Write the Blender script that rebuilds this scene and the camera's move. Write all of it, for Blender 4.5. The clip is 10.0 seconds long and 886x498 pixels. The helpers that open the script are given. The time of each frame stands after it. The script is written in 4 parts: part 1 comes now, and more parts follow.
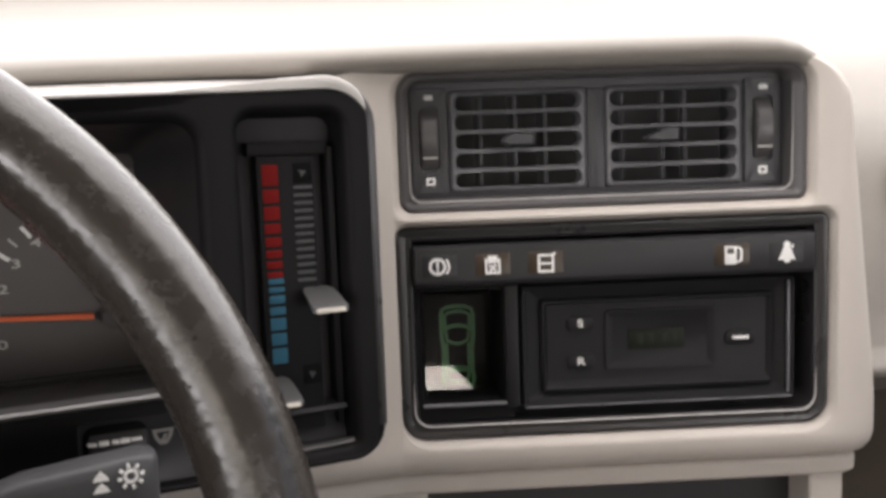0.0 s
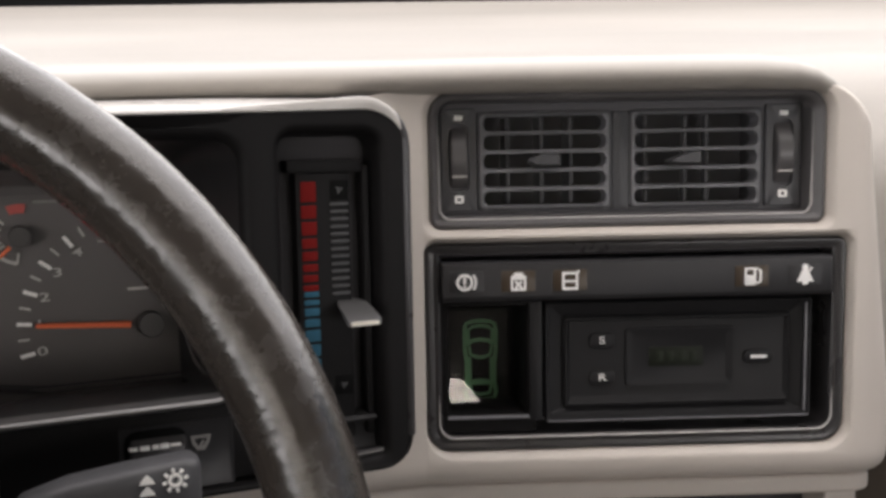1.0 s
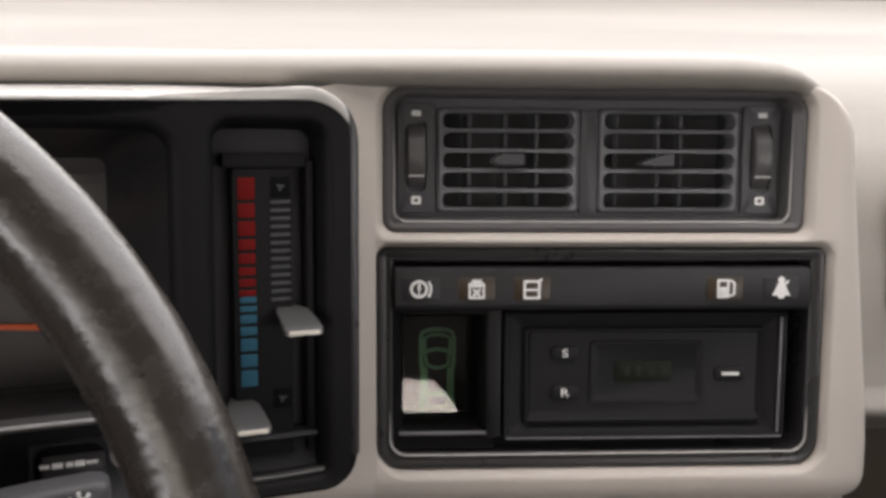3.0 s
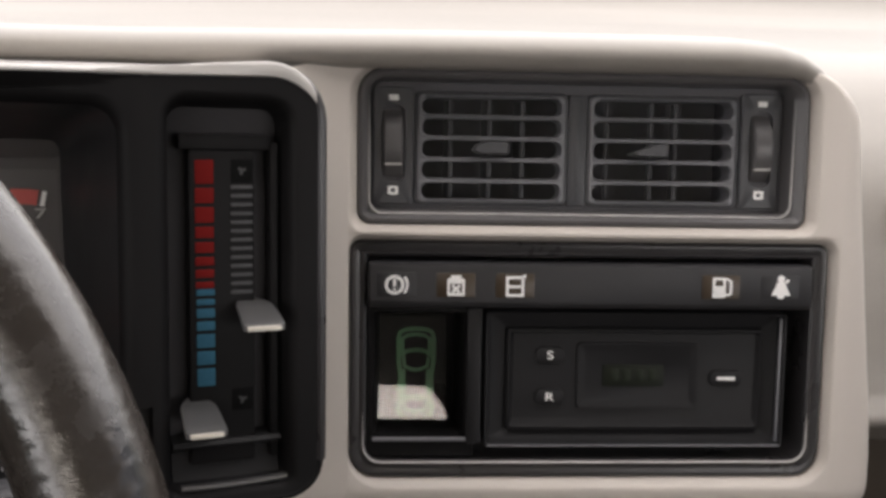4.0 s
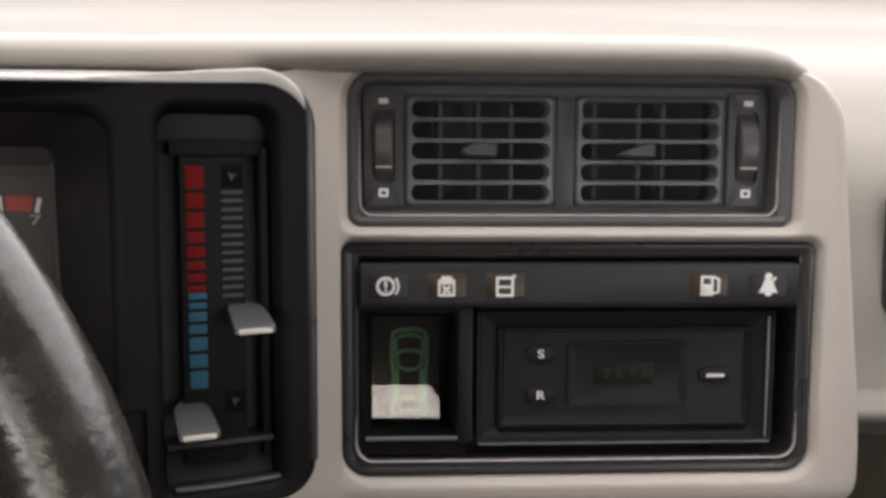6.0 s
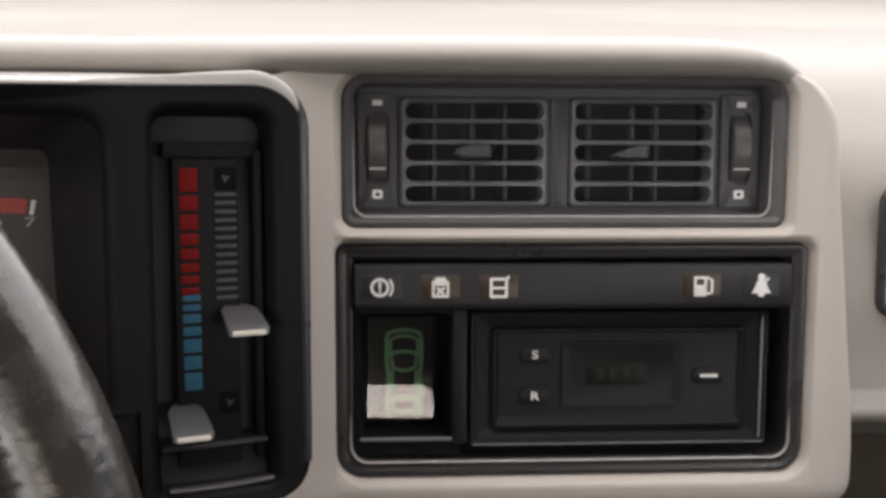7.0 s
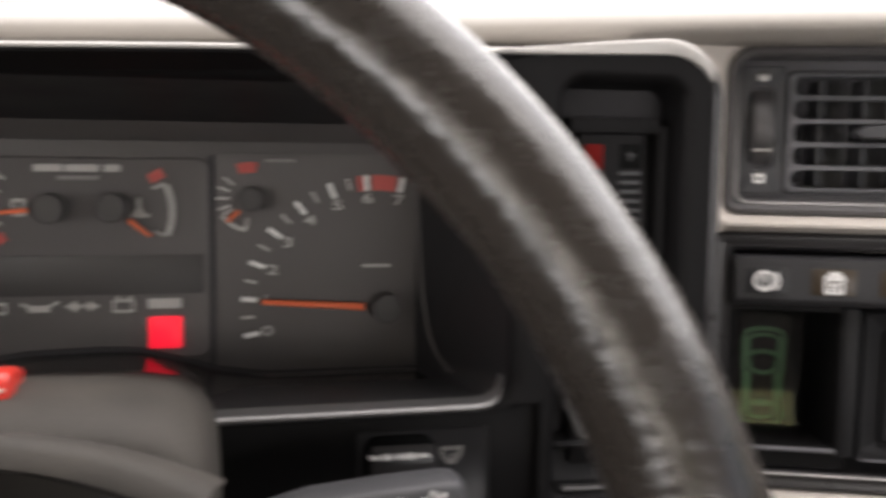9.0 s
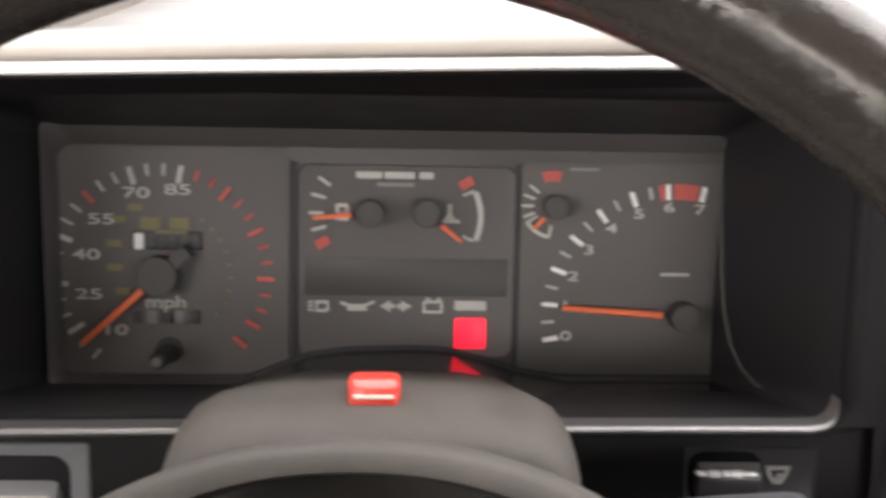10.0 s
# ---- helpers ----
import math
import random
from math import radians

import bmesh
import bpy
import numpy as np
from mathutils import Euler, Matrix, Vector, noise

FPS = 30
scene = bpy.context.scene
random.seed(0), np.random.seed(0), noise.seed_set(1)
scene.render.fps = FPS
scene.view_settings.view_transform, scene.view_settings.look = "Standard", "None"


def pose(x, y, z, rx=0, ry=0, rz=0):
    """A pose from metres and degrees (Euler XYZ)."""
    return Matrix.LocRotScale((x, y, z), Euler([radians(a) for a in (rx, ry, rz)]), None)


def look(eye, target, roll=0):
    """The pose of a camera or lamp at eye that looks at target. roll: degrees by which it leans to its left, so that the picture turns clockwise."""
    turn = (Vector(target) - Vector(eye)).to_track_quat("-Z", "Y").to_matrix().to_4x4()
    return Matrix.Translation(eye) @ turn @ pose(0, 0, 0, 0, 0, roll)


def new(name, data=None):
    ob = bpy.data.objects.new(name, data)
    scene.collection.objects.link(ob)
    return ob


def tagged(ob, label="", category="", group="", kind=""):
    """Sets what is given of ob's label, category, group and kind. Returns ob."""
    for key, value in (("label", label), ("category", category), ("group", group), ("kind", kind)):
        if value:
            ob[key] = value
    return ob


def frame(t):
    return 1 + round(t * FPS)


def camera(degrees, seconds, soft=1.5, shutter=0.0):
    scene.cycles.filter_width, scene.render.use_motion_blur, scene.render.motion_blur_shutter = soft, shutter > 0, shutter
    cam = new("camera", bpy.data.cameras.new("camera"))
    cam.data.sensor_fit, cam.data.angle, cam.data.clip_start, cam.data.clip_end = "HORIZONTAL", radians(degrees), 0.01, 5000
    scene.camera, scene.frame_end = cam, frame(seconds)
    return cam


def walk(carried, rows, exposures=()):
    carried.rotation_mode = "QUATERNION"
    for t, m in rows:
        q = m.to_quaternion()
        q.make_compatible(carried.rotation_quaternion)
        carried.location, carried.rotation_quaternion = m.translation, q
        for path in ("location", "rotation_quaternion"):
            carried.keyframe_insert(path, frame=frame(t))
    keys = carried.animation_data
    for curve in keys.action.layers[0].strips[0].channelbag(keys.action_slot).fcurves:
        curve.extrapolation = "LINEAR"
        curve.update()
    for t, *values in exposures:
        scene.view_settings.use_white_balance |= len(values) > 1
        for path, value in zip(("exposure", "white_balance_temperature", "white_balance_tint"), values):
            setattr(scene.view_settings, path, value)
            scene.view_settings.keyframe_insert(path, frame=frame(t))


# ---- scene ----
cam = camera(50.0, 10.0, soft=3.3, shutter=0.6)
# The dash is drawn in its own grid of units (x along the centre stack, y ahead, z up the fascia), K metres each,
# and the whole of it leans back by TILT degrees.
K, TILT, HEIGHT = 0.00115, -18.0, 0.85
DASH = pose(0, 0, HEIGHT, TILT)          # centre stack fascia
POD = DASH @ pose(0, 0, 0, 0, 0, 21.3)   # instrument pod, turned to the driver
CABIN = pose(0, 0, HEIGHT)               # upright frame of the cabin
ROWS = [
    (0, -101.5, -457.0, 62.1, -2.52, -6.70, 2.03),
    (0.2, -104.3, -459.7, 64.1, -2.37, -6.11, 1.57),
    (0.5, -103.9, -462.0, 65.9, -1.80, -5.79, 1.18),
    (1, -113.0, -469.3, 66.2, -2.09, -6.00, 1.02),
    (1.5, -112.3, -472.7, 68.5, -1.79, -6.45, 0.93),
    (2, -110.6, -471.9, 69.4, -2.55, -6.72, 0.69),
    (2.5, -106.8, -461.5, 69.1, -3.30, -6.51, -0.02),
    (3.8, -88.4, -411.6, 57.8, -2.74, -5.67, -0.73),
    (4, -88.1, -412.0, 56.7, -3.07, -5.68, -0.93),
    (4.5, -87.3, -413.0, 56.0, -3.22, -5.53, -0.85),
    (5, -83.8, -414.0, 56.8, -2.85, -5.64, -0.66),
    (5.5, -84.3, -416.8, 56.4, -2.97, -5.59, -0.47),
    (6.8, -79.2, -417.4, 61.6, -2.79, -6.12, -0.06),
    (7, -81.0, -418.1, 59.4, -3.08, -5.80, -0.18),
    (7.5, -82.1, -416.5, 61.0, -3.43, -5.95, 0.05),
    (8, -96.8, -411.9, 57.4, -2.62, -5.73, -0.15),
    (8.2, -105.5, -407.7, 58.1, -1.00, -6.10, -0.23),
    (8.5, -124.1, -400.8, 54.9, 2.25, -6.16, -0.29),
    (8.7, -136.0, -394.5, 54.3, 5.02, -6.35, -0.41),
    (9, -158.7, -395.1, 52.6, 8.53, -6.27, -0.78),
    (9.2, -171.8, -398.0, 57.8, 11.13, -7.12, -1.04),
    (9.5, -188.1, -403.2, 60.0, 15.04, -7.28, -1.10),
    (10, -208.2, -411.9, 62.8, 19.20, -7.48, -0.95),
]
walk(cam, [(t, DASH @ pose(K * x, K * y, K * z, 90 + pitch, roll, yaw)) for t, x, y, z, yaw, pitch, roll in ROWS], [(0, 0.5), (0.5, 0.25), (1, 0.2), (8.2, 0.2), (8.6, 0.32), (9, 0.62), (9.5, 1.12), (10, 1.42)])

# ---- light: overcast daylight through the car's windows ----
world = bpy.data.worlds.new("sky")
scene.world = world
world.use_nodes = True
wn = world.node_tree
sky = wn.nodes.new("ShaderNodeTexSky")
sky.sky_type, sky.sun_disc = "NISHITA", False
sky.sun_elevation, sky.sun_rotation = radians(50), radians(20)
wn.links.new(sky.outputs["Color"], wn.nodes["Background"].inputs["Color"])
wn.nodes["Background"].inputs["Strength"].default_value = 0.05


def window_lamp(name, centre, target, width, height, watts, rgb):
    lamp = bpy.data.lights.new(name, "AREA")
    lamp.shape, lamp.size, lamp.size_y, lamp.energy, lamp.color = "RECTANGLE", K * width, K * height, watts, rgb
    ob = new(name, lamp)
    ob.matrix_world = CABIN @ look(K * Vector(centre), K * Vector(target))
    return tagged(ob, "soft grey daylight coming in through a car window", "daylight", kind="structure")


DAY = (1.0, 0.938, 0.915)
window_lamp("windscreen_daylight", (0, 150, 325), (0, 100, 239), 1480, 850, 13.5, DAY)
window_lamp("passenger_window_daylight", (690, -330, 320), (0, -60, 60), 520, 220, 0.12, DAY)
window_lamp("driver_window_daylight", (-750, -540, 320), (-250, -60, 40), 800, 230, 1.6, DAY)
window_lamp("rear_left_window_daylight", (-740, -1150, 340), (0, 0, 30), 700, 210, 2.2, DAY)
window_lamp("rear_right_window_daylight", (680, -1150, 340), (0, 0, 30), 700, 210, 3.5, DAY)




# ---- materials ----
def material(name, rgb, rough=0.5, metal=0.0, vary=0.06, grain=900.0, bump=0.12, patch=14.0, spec=0.5, coat=0.0, wear=0.0, wear_rgb=(0.3, 0.28, 0.25), stretch=(1, 1, 1)):
    """Painted, moulded or metal surface: two scales of tone, a fine grain in relief and uneven gloss."""
    m = bpy.data.materials.new(name)
    m.use_nodes = True
    n, l = m.node_tree.nodes, m.node_tree.links
    b = n["Principled BSDF"]
    where = n.new("ShaderNodeTexCoord")
    fine, broad = n.new("ShaderNodeTexNoise"), n.new("ShaderNodeTexNoise")
    fine.inputs["Scale"].default_value, fine.inputs["Detail"].default_value = grain, 3
    broad.inputs["Scale"].default_value, broad.inputs["Detail"].default_value = patch, 5
    for tex in (fine, broad):
        l.new(where.outputs["Object"], tex.inputs["Vector"])
    if stretch != (1, 1, 1):
        squeeze = n.new("ShaderNodeMapping")
        squeeze.inputs["Scale"].default_value = stretch
        l.new(where.outputs["Object"], squeeze.inputs["Vector"])
        l.new(squeeze.outputs["Vector"], broad.inputs["Vector"])
    tone = n.new("ShaderNodeMapRange")
    tone.inputs["To Min"].default_value, tone.inputs["To Max"].default_value = 1 - 2 * vary, 1 + 2 * vary
    l.new(broad.outputs["Fac"], tone.inputs["Value"])
    tone2 = n.new("ShaderNodeMapRange")
    tone2.inputs["To Min"].default_value, tone2.inputs["To Max"].default_value = 1 - vary, 1 + vary
    l.new(fine.outputs["Fac"], tone2.inputs["Value"])
    both = n.new("ShaderNodeMath")
    both.operation = "MULTIPLY"
    l.new(tone.outputs["Result"], both.inputs[0])
    l.new(tone2.outputs["Result"], both.inputs[1])
    colour = n.new("ShaderNodeVectorMath")
    colour.operation = "SCALE"
    colour.inputs[0].default_value = rgb
    l.new(both.outputs["Value"], colour.inputs["Scale"])
    last = colour.outputs["Vector"]
    if wear:
        spots = n.new("ShaderNodeTexNoise")
        spots.inputs["Scale"].default_value, spots.inputs["Detail"].default_value, spots.inputs["Roughness"].default_value = patch * 5, 8, 0.7
        l.new(where.outputs["Object"], spots.inputs["Vector"])
        pick = n.new("ShaderNodeMapRange")
        pick.inputs["From Min"].default_value, pick.inputs["From Max"].default_value = 0.55, 0.75
        pick.inputs["To Max"].default_value = wear
        l.new(spots.outputs["Fac"], pick.inputs["Value"])
        mix = n.new("ShaderNodeMix")
        mix.data_type = "RGBA"
        l.new(pick.outputs["Result"], mix.inputs["Factor"])
        l.new(last, mix.inputs["A"])
        mix.inputs["B"].default_value = (*wear_rgb, 1)
        last = mix.outputs["Result"]
    l.new(last, b.inputs["Base Color"])
    gloss = n.new("ShaderNodeMapRange")
    gloss.inputs["To Min"].default_value, gloss.inputs["To Max"].default_value = max(rough - 0.1, 0.03), min(rough + 0.1, 1)
    l.new(broad.outputs["Fac"], gloss.inputs["Value"])
    l.new(gloss.outputs["Result"], b.inputs["Roughness"])
    b.inputs["Metallic"].default_value, b.inputs["Specular IOR Level"].default_value, b.inputs["Coat Weight"].default_value = metal, spec, coat
    if bump:
        relief = n.new("ShaderNodeBump")
        relief.inputs["Strength"].default_value, relief.inputs["Distance"].default_value = bump, 0.0006
        l.new(fine.outputs["Fac"], relief.inputs["Height"])
        l.new(relief.outputs["Normal"], b.inputs["Normal"])
    return m


def lit(name, rgb, strength):
    m = material(name, rgb, 0.4, bump=0)
    b = m.node_tree.nodes["Principled BSDF"]
    b.inputs["Emission Color"].default_value, b.inputs["Emission Strength"].default_value = (*rgb, 1), strength
    return m


def leather_material():
    """Shiny worn leather: smooth polished areas between finely creased, duller ones."""
    m = material("worn_leather", (0.033, 0.0275, 0.0235), 0.3, vary=0.16, grain=700, bump=0.1, patch=34, spec=0.85, wear=0.06, wear_rgb=(0.11, 0.1, 0.09))
    n, l = m.node_tree.nodes, m.node_tree.links
    b = n["Principled BSDF"]
    where = n.new("ShaderNodeTexCoord")
    cells = n.new("ShaderNodeTexVoronoi")
    cells.feature, cells.inputs["Scale"].default_value = "DISTANCE_TO_EDGE", 900
    l.new(where.outputs["Object"], cells.inputs["Vector"])
    creases = n.new("ShaderNodeTexNoise")
    creases.inputs["Scale"].default_value, creases.inputs["Detail"].default_value = 230, 4
    l.new(where.outputs["Object"], creases.inputs["Vector"])
    rub = n.new("ShaderNodeTexNoise")
    rub.inputs["Scale"].default_value, rub.inputs["Detail"].default_value, rub.inputs["Roughness"].default_value = 110, 5, 0.7
    l.new(where.outputs["Object"], rub.inputs["Vector"])
    polish = n.new("ShaderNodeMapRange")
    polish.inputs["From Min"].default_value, polish.inputs["From Max"].default_value = 0.35, 0.65
    polish.inputs["To Min"].default_value, polish.inputs["To Max"].default_value = 0.17, 0.33
    l.new(rub.outputs["Fac"], polish.inputs["Value"])
    l.new(polish.outputs["Result"], b.inputs["Roughness"])
    one, two = n.new("ShaderNodeBump"), n.new("ShaderNodeBump")
    one.inputs["Strength"].default_value, one.inputs["Distance"].default_value = 0.1, 0.0005
    two.inputs["Strength"].default_value, two.inputs["Distance"].default_value = 0.24, 0.001
    l.new(cells.outputs["Distance"], one.inputs["Height"])
    l.new(creases.outputs["Fac"], two.inputs["Height"])
    l.new(one.outputs["Normal"], two.inputs["Normal"])
    l.new(two.outputs["Normal"], b.inputs["Normal"])
    return m


def cover_material():
    """Thin clear cover that mirrors a little of the light."""
    m = bpy.data.materials.new("clear_cover")
    m.use_nodes = True
    n, l = m.node_tree.nodes, m.node_tree.links
    clear, gloss, mix = n.new("ShaderNodeBsdfTransparent"), n.new("ShaderNodeBsdfGlossy"), n.new("ShaderNodeMixShader")
    gloss.inputs["Roughness"].default_value, mix.inputs["Fac"].default_value = 0.004, 0.028
    l.new(clear.outputs["BSDF"], mix.inputs[1])
    l.new(gloss.outputs["BSDF"], mix.inputs[2])
    l.new(mix.outputs["Shader"], n["Material Output"].inputs["Surface"])
    return m


COVER = cover_material()
CREAM = material("cream_plastic", (0.6, 0.55, 0.498), 0.5, vary=0.035, grain=1400, bump=0.1, patch=9)
# CREAM again, darkened to tame windscreen glare on the pad and shade its nose.
DIMCREAM = material("cream_toned_down", (0.33, 0.306, 0.275), 0.42, vary=0.15, grain=1400, bump=0.1, patch=9, stretch=(0.25, 2.5, 1))
PODBLACK = material("pod_black_plastic", (0.0108, 0.0103, 0.0106), 0.5, vary=0.12, grain=1500, bump=0.12, patch=30, spec=0.1)
BLACK = material("black_plastic", (0.03, 0.0294, 0.0312), 0.4, spec=0.4, vary=0.12, grain=1500, bump=0.14, patch=30)
FRAMEBLACK = material("polished_black_frame", (0.037, 0.035, 0.036), 0.3, vary=0.05, grain=1500, bump=0.06, patch=40, spec=0.55)
VENTFRAME = material("satin_dark_frame", (0.1, 0.0955, 0.0965), 0.34, vary=0.05, grain=1500, bump=0.06, patch=40, spec=0.55)
# Pale colour for the highlights painted along the dark frames' lips.
LIPGLINT = material("edge_highlight", (0.42, 0.405, 0.395), 0.3, vary=0.15, bump=0, patch=60)
GREYDARK = material("switch_plastic", (0.074, 0.074, 0.0785), 0.38, vary=0.1, grain=1500, bump=0.12, patch=30, spec=0.3)
CLOCKBLACK = material("clock_black_plastic", (0.019, 0.0187, 0.0198), 0.45, spec=0.2, vary=0.12, grain=1500, bump=0.12, patch=30)
GREYBLACK = material("dark_grey_plastic", (0.185, 0.184, 0.196), 0.36, vary=0.1, grain=1500, bump=0.12, patch=30)
VOID = material("duct_black", (0.08, 0.078, 0.085), 0.6, vary=0.1, bump=0)
DEEP = material("unlit_black", (0.04, 0.038, 0.041), 0.7, vary=0.1, bump=0)
SHROUD = material("column_plastic", (0.052, 0.046, 0.039), 0.72, vary=0.24, grain=1100, bump=0.24, patch=42)
SILVER = material("satin_trim", (0.52, 0.5, 0.475), 0.3, vary=0.04, bump=0.02)
LIPGREY = material("polished_grey_edge", (0.22, 0.215, 0.215), 0.34, metal=0.75, vary=0.02, bump=0)
GREYMETAL = material("grey_knob", (0.095, 0.094, 0.094), 0.42, metal=0.3, vary=0.06, bump=0.05)
PITCH = material("recess_black", (0.005, 0.005, 0.005), 0.8, vary=0.1, bump=0, spec=0.1)
DIAL = material("dial_face", (0.112, 0.103, 0.1), 0.6, vary=0.05, bump=0.03)
VISOR = material("dial_surround", (0.085, 0.078, 0.076), 0.5, vary=0.07, bump=0.03)
HUBCAP = material("needle_hub_plastic", (0.052, 0.048, 0.046), 0.5, vary=0.06, bump=0.03)
WHITE = material("white_print", (0.93, 0.92, 0.9), 0.5, vary=0.03, bump=0)
DIMWHITE = material("aged_white_print", (0.5, 0.485, 0.46), 0.5, vary=0.05, bump=0)
OLDWHITE = material("faded_white_print", (0.24, 0.23, 0.22), 0.5, vary=0.05, bump=0)
GREY = material("grey_print", (0.05, 0.05, 0.052), 0.5, vary=0.05, bump=0)
REDMARK = material("red_print", (0.13, 0.006, 0.005), 0.7, vary=0.1, bump=0, spec=0.12)
BLUEMARK = material("blue_print", (0.03, 0.1, 0.15), 0.7, vary=0.1, bump=0, spec=0.12)
DIALRED = material("dial_red_print", (0.52, 0.09, 0.075), 0.5, vary=0.06, bump=0)
NEEDLE = material("orange_needle", (0.88, 0.17, 0.06), 0.45, vary=0.04, bump=0)
OLIVE = material("olive_print", (0.2, 0.17, 0.08), 0.5, vary=0.06, bump=0)
GREEN = material("green_print", (0.12, 0.31, 0.14), 0.45, vary=0.08, bump=0)
AMBER = material("amber_lens", (0.05, 0.034, 0.02), 0.35, vary=0.06, bump=0)
DAYLIT = lit("bright_outdoors", (0.95, 0.86, 0.76), 9.5)
DIMLIT = lit("dim_outdoors", (0.6, 0.6, 0.3), 1.0)
LCD = material("unlit_lcd", (0.012, 0.0145, 0.0095), 0.5, spec=0.2, vary=0.06, bump=0)
SEGMENT = material("faint_green_segment", (0.017, 0.0215, 0.0135), 0.5, spec=0.2, vary=0.06, bump=0)
HAZARD = material("red_switch", (0.72, 0.05, 0.035), 0.3, vary=0.03, bump=0, coat=0.4)
PAPER = material("paper", (0.72, 0.68, 0.6), 0.85, vary=0.07, grain=500, bump=0.3, patch=60)
REDLAMP = lit("lit_red_lens", (0.9, 0.012, 0.035), 0.6)
LEATHER = leather_material()
GLOSSBLACK = material("glossy_black", (0.024, 0.0225, 0.022), 0.12, vary=0.08, bump=0)
CLOTH = material("grey_cloth", (0.08, 0.075, 0.07), 0.9, vary=0.12, grain=700, bump=0.5)
FOOT = material("brown_carpet", (0.08, 0.065, 0.051), 0.9, vary=0.12, grain=600, bump=0.4)
DOORTRIM = material("door_trim_cloth", (0.16, 0.145, 0.13), 0.9, vary=0.08, grain=600, bump=0.3)
LINER = material("headliner_cloth", (0.3, 0.285, 0.26), 0.9, vary=0.05, grain=600, bump=0.3)


# ---- building helpers ----
def thing(name, at, base, label, category, group="", kind=""):
    ob = new(name)
    ob.empty_display_size = 0.02
    ob.matrix_world = at @ Matrix.Translation(K * Vector(base))
    ob["base"] = list(base)
    return tagged(ob, label, category, group, kind)


def mesh_of(bm, mat, smooth=40):
    bmesh.ops.recalc_face_normals(bm, faces=bm.faces)
    for v in bm.verts:
        v.co *= K
    me = bpy.data.meshes.new("mesh")
    bm.to_mesh(me)
    bm.free()
    me.materials.append(mat)
    me.polygons.foreach_set("use_smooth", [True] * len(me.polygons))
    me.set_sharp_from_angle(angle=radians(smooth))
    return me


def part(name, bm, mat, parent, label="", smooth=40):
    ob = new(name, mesh_of(bm, mat, smooth))
    return under(ob, parent, label)


def under(ob, parent, label=""):
    ob.parent = parent
    base = parent.get("base")
    if base is not None:
        ob.matrix_basis = Matrix.Translation(-K * Vector(base))
    return tagged(ob, label)


def piece(name, me, parent, m):
    """One more object on a shared mesh, shifted by m in dash units."""
    ob = new(name, me)
    under(ob, parent)
    ob.matrix_basis = ob.matrix_basis @ m
    return ob


def shift(x, y, z, rx=0, ry=0, rz=0):
    return pose(K * x, K * y, K * z, rx, ry, rz)


def rr(x0, x1, z0, z1, r, y, n=6):
    """A rounded rectangle at depth y; r: one radius or (tl, tr, br, bl)."""
    tl, tr, br, bl = r if isinstance(r, tuple) else (r, r, r, r)
    pts = []
    for cx, cz, q, a in ((x1 - tr, z1 - tr, tr, 0), (x0 + tl, z1 - tl, tl, 90), (x0 + bl, z0 + bl, bl, 180), (x1 - br, z0 + br, br, 270)):
        for i in range(n + 1):
            t = radians(a + 90 * i / n)
            pts.append((cx + q * math.cos(t), y, cz + q * math.sin(t)))
    return pts


def inset(box, d):
    return (box[0] + d, box[1] - d, box[2] + d, box[3] - d)


def loft(bm, loops, cap_first=False, cap_last=False, closed=True):
    rings = [[bm.verts.new(p) for p in loop] for loop in loops]
    for a, b in zip(rings, rings[1:]):
        n = len(a)
        for i in range(n if closed else n - 1):
            j = (i + 1) % n
            bm.faces.new((a[i], a[j], b[j], b[i]))
    if cap_first:
        bm.faces.new(rings[0])
    if cap_last:
        bm.faces.new(rings[-1][::-1])
    return bm


def lofted(loops, **k):
    return loft(bmesh.new(), loops, **k)


def slab(bm, x0, x1, z0, z1, y0, y1, r=0.6, e=0.4, n=3):
    """A rounded plate with softened front edges, from y0 (front) to y1."""
    b = (x0, x1, z0, z1)
    return loft(bm, [rr(*inset(b, e), max(r - e, 0.02), y0, n), rr(*inset(b, e * 0.3), max(r - e * 0.3, 0.02), y0 + e * 0.3, n), rr(*b, r, y0 + e, n), rr(*b, r, y1, n)], True, True)


def slabbed(*a, **k):
    return slab(bmesh.new(), *a, **k)


def disc(bm, cx, cz, r, y0, y1, n=24, e=0.4):
    ring = lambda q, y: [(cx + q * math.cos(2 * math.pi * i / n), y, cz + q * math.sin(2 * math.pi * i / n)) for i in range(n)]
    return loft(bm, [ring(r - e, y0), ring(r, y0 + e), ring(r, y1)], True, True)


def bar(bm, x, z, length, width, angle, y0, y1):
    """A flat mark centred at x, z that runs along an angle."""
    c, s = math.cos(radians(angle)), math.sin(radians(angle))
    for_y = lambda y: [(x + c * a - s * b, y, z + s * a + c * b) for a, b in ((-length / 2, -width / 2), (length / 2, -width / 2), (length / 2, width / 2), (-length / 2, width / 2))]
    return loft(bm, [for_y(y0), for_y(y1)], True, True)


def barred(*a):
    return bar(bmesh.new(), *a)


def ring_band(bm, cx, cz, r0, r1, a0, a1, y0, y1, n=24):
    """A flat arc between two radii and two angles."""
    loops = []
    for i in range(n + 1):
        a = radians(a0 + (a1 - a0) * i / n)
        loops.append([(cx + r * math.cos(a), y, cz + r * math.sin(a)) for r, y in ((r0, y0), (r1, y0), (r1, y1), (r0, y1))])
    return loft(bm, loops, True, True)


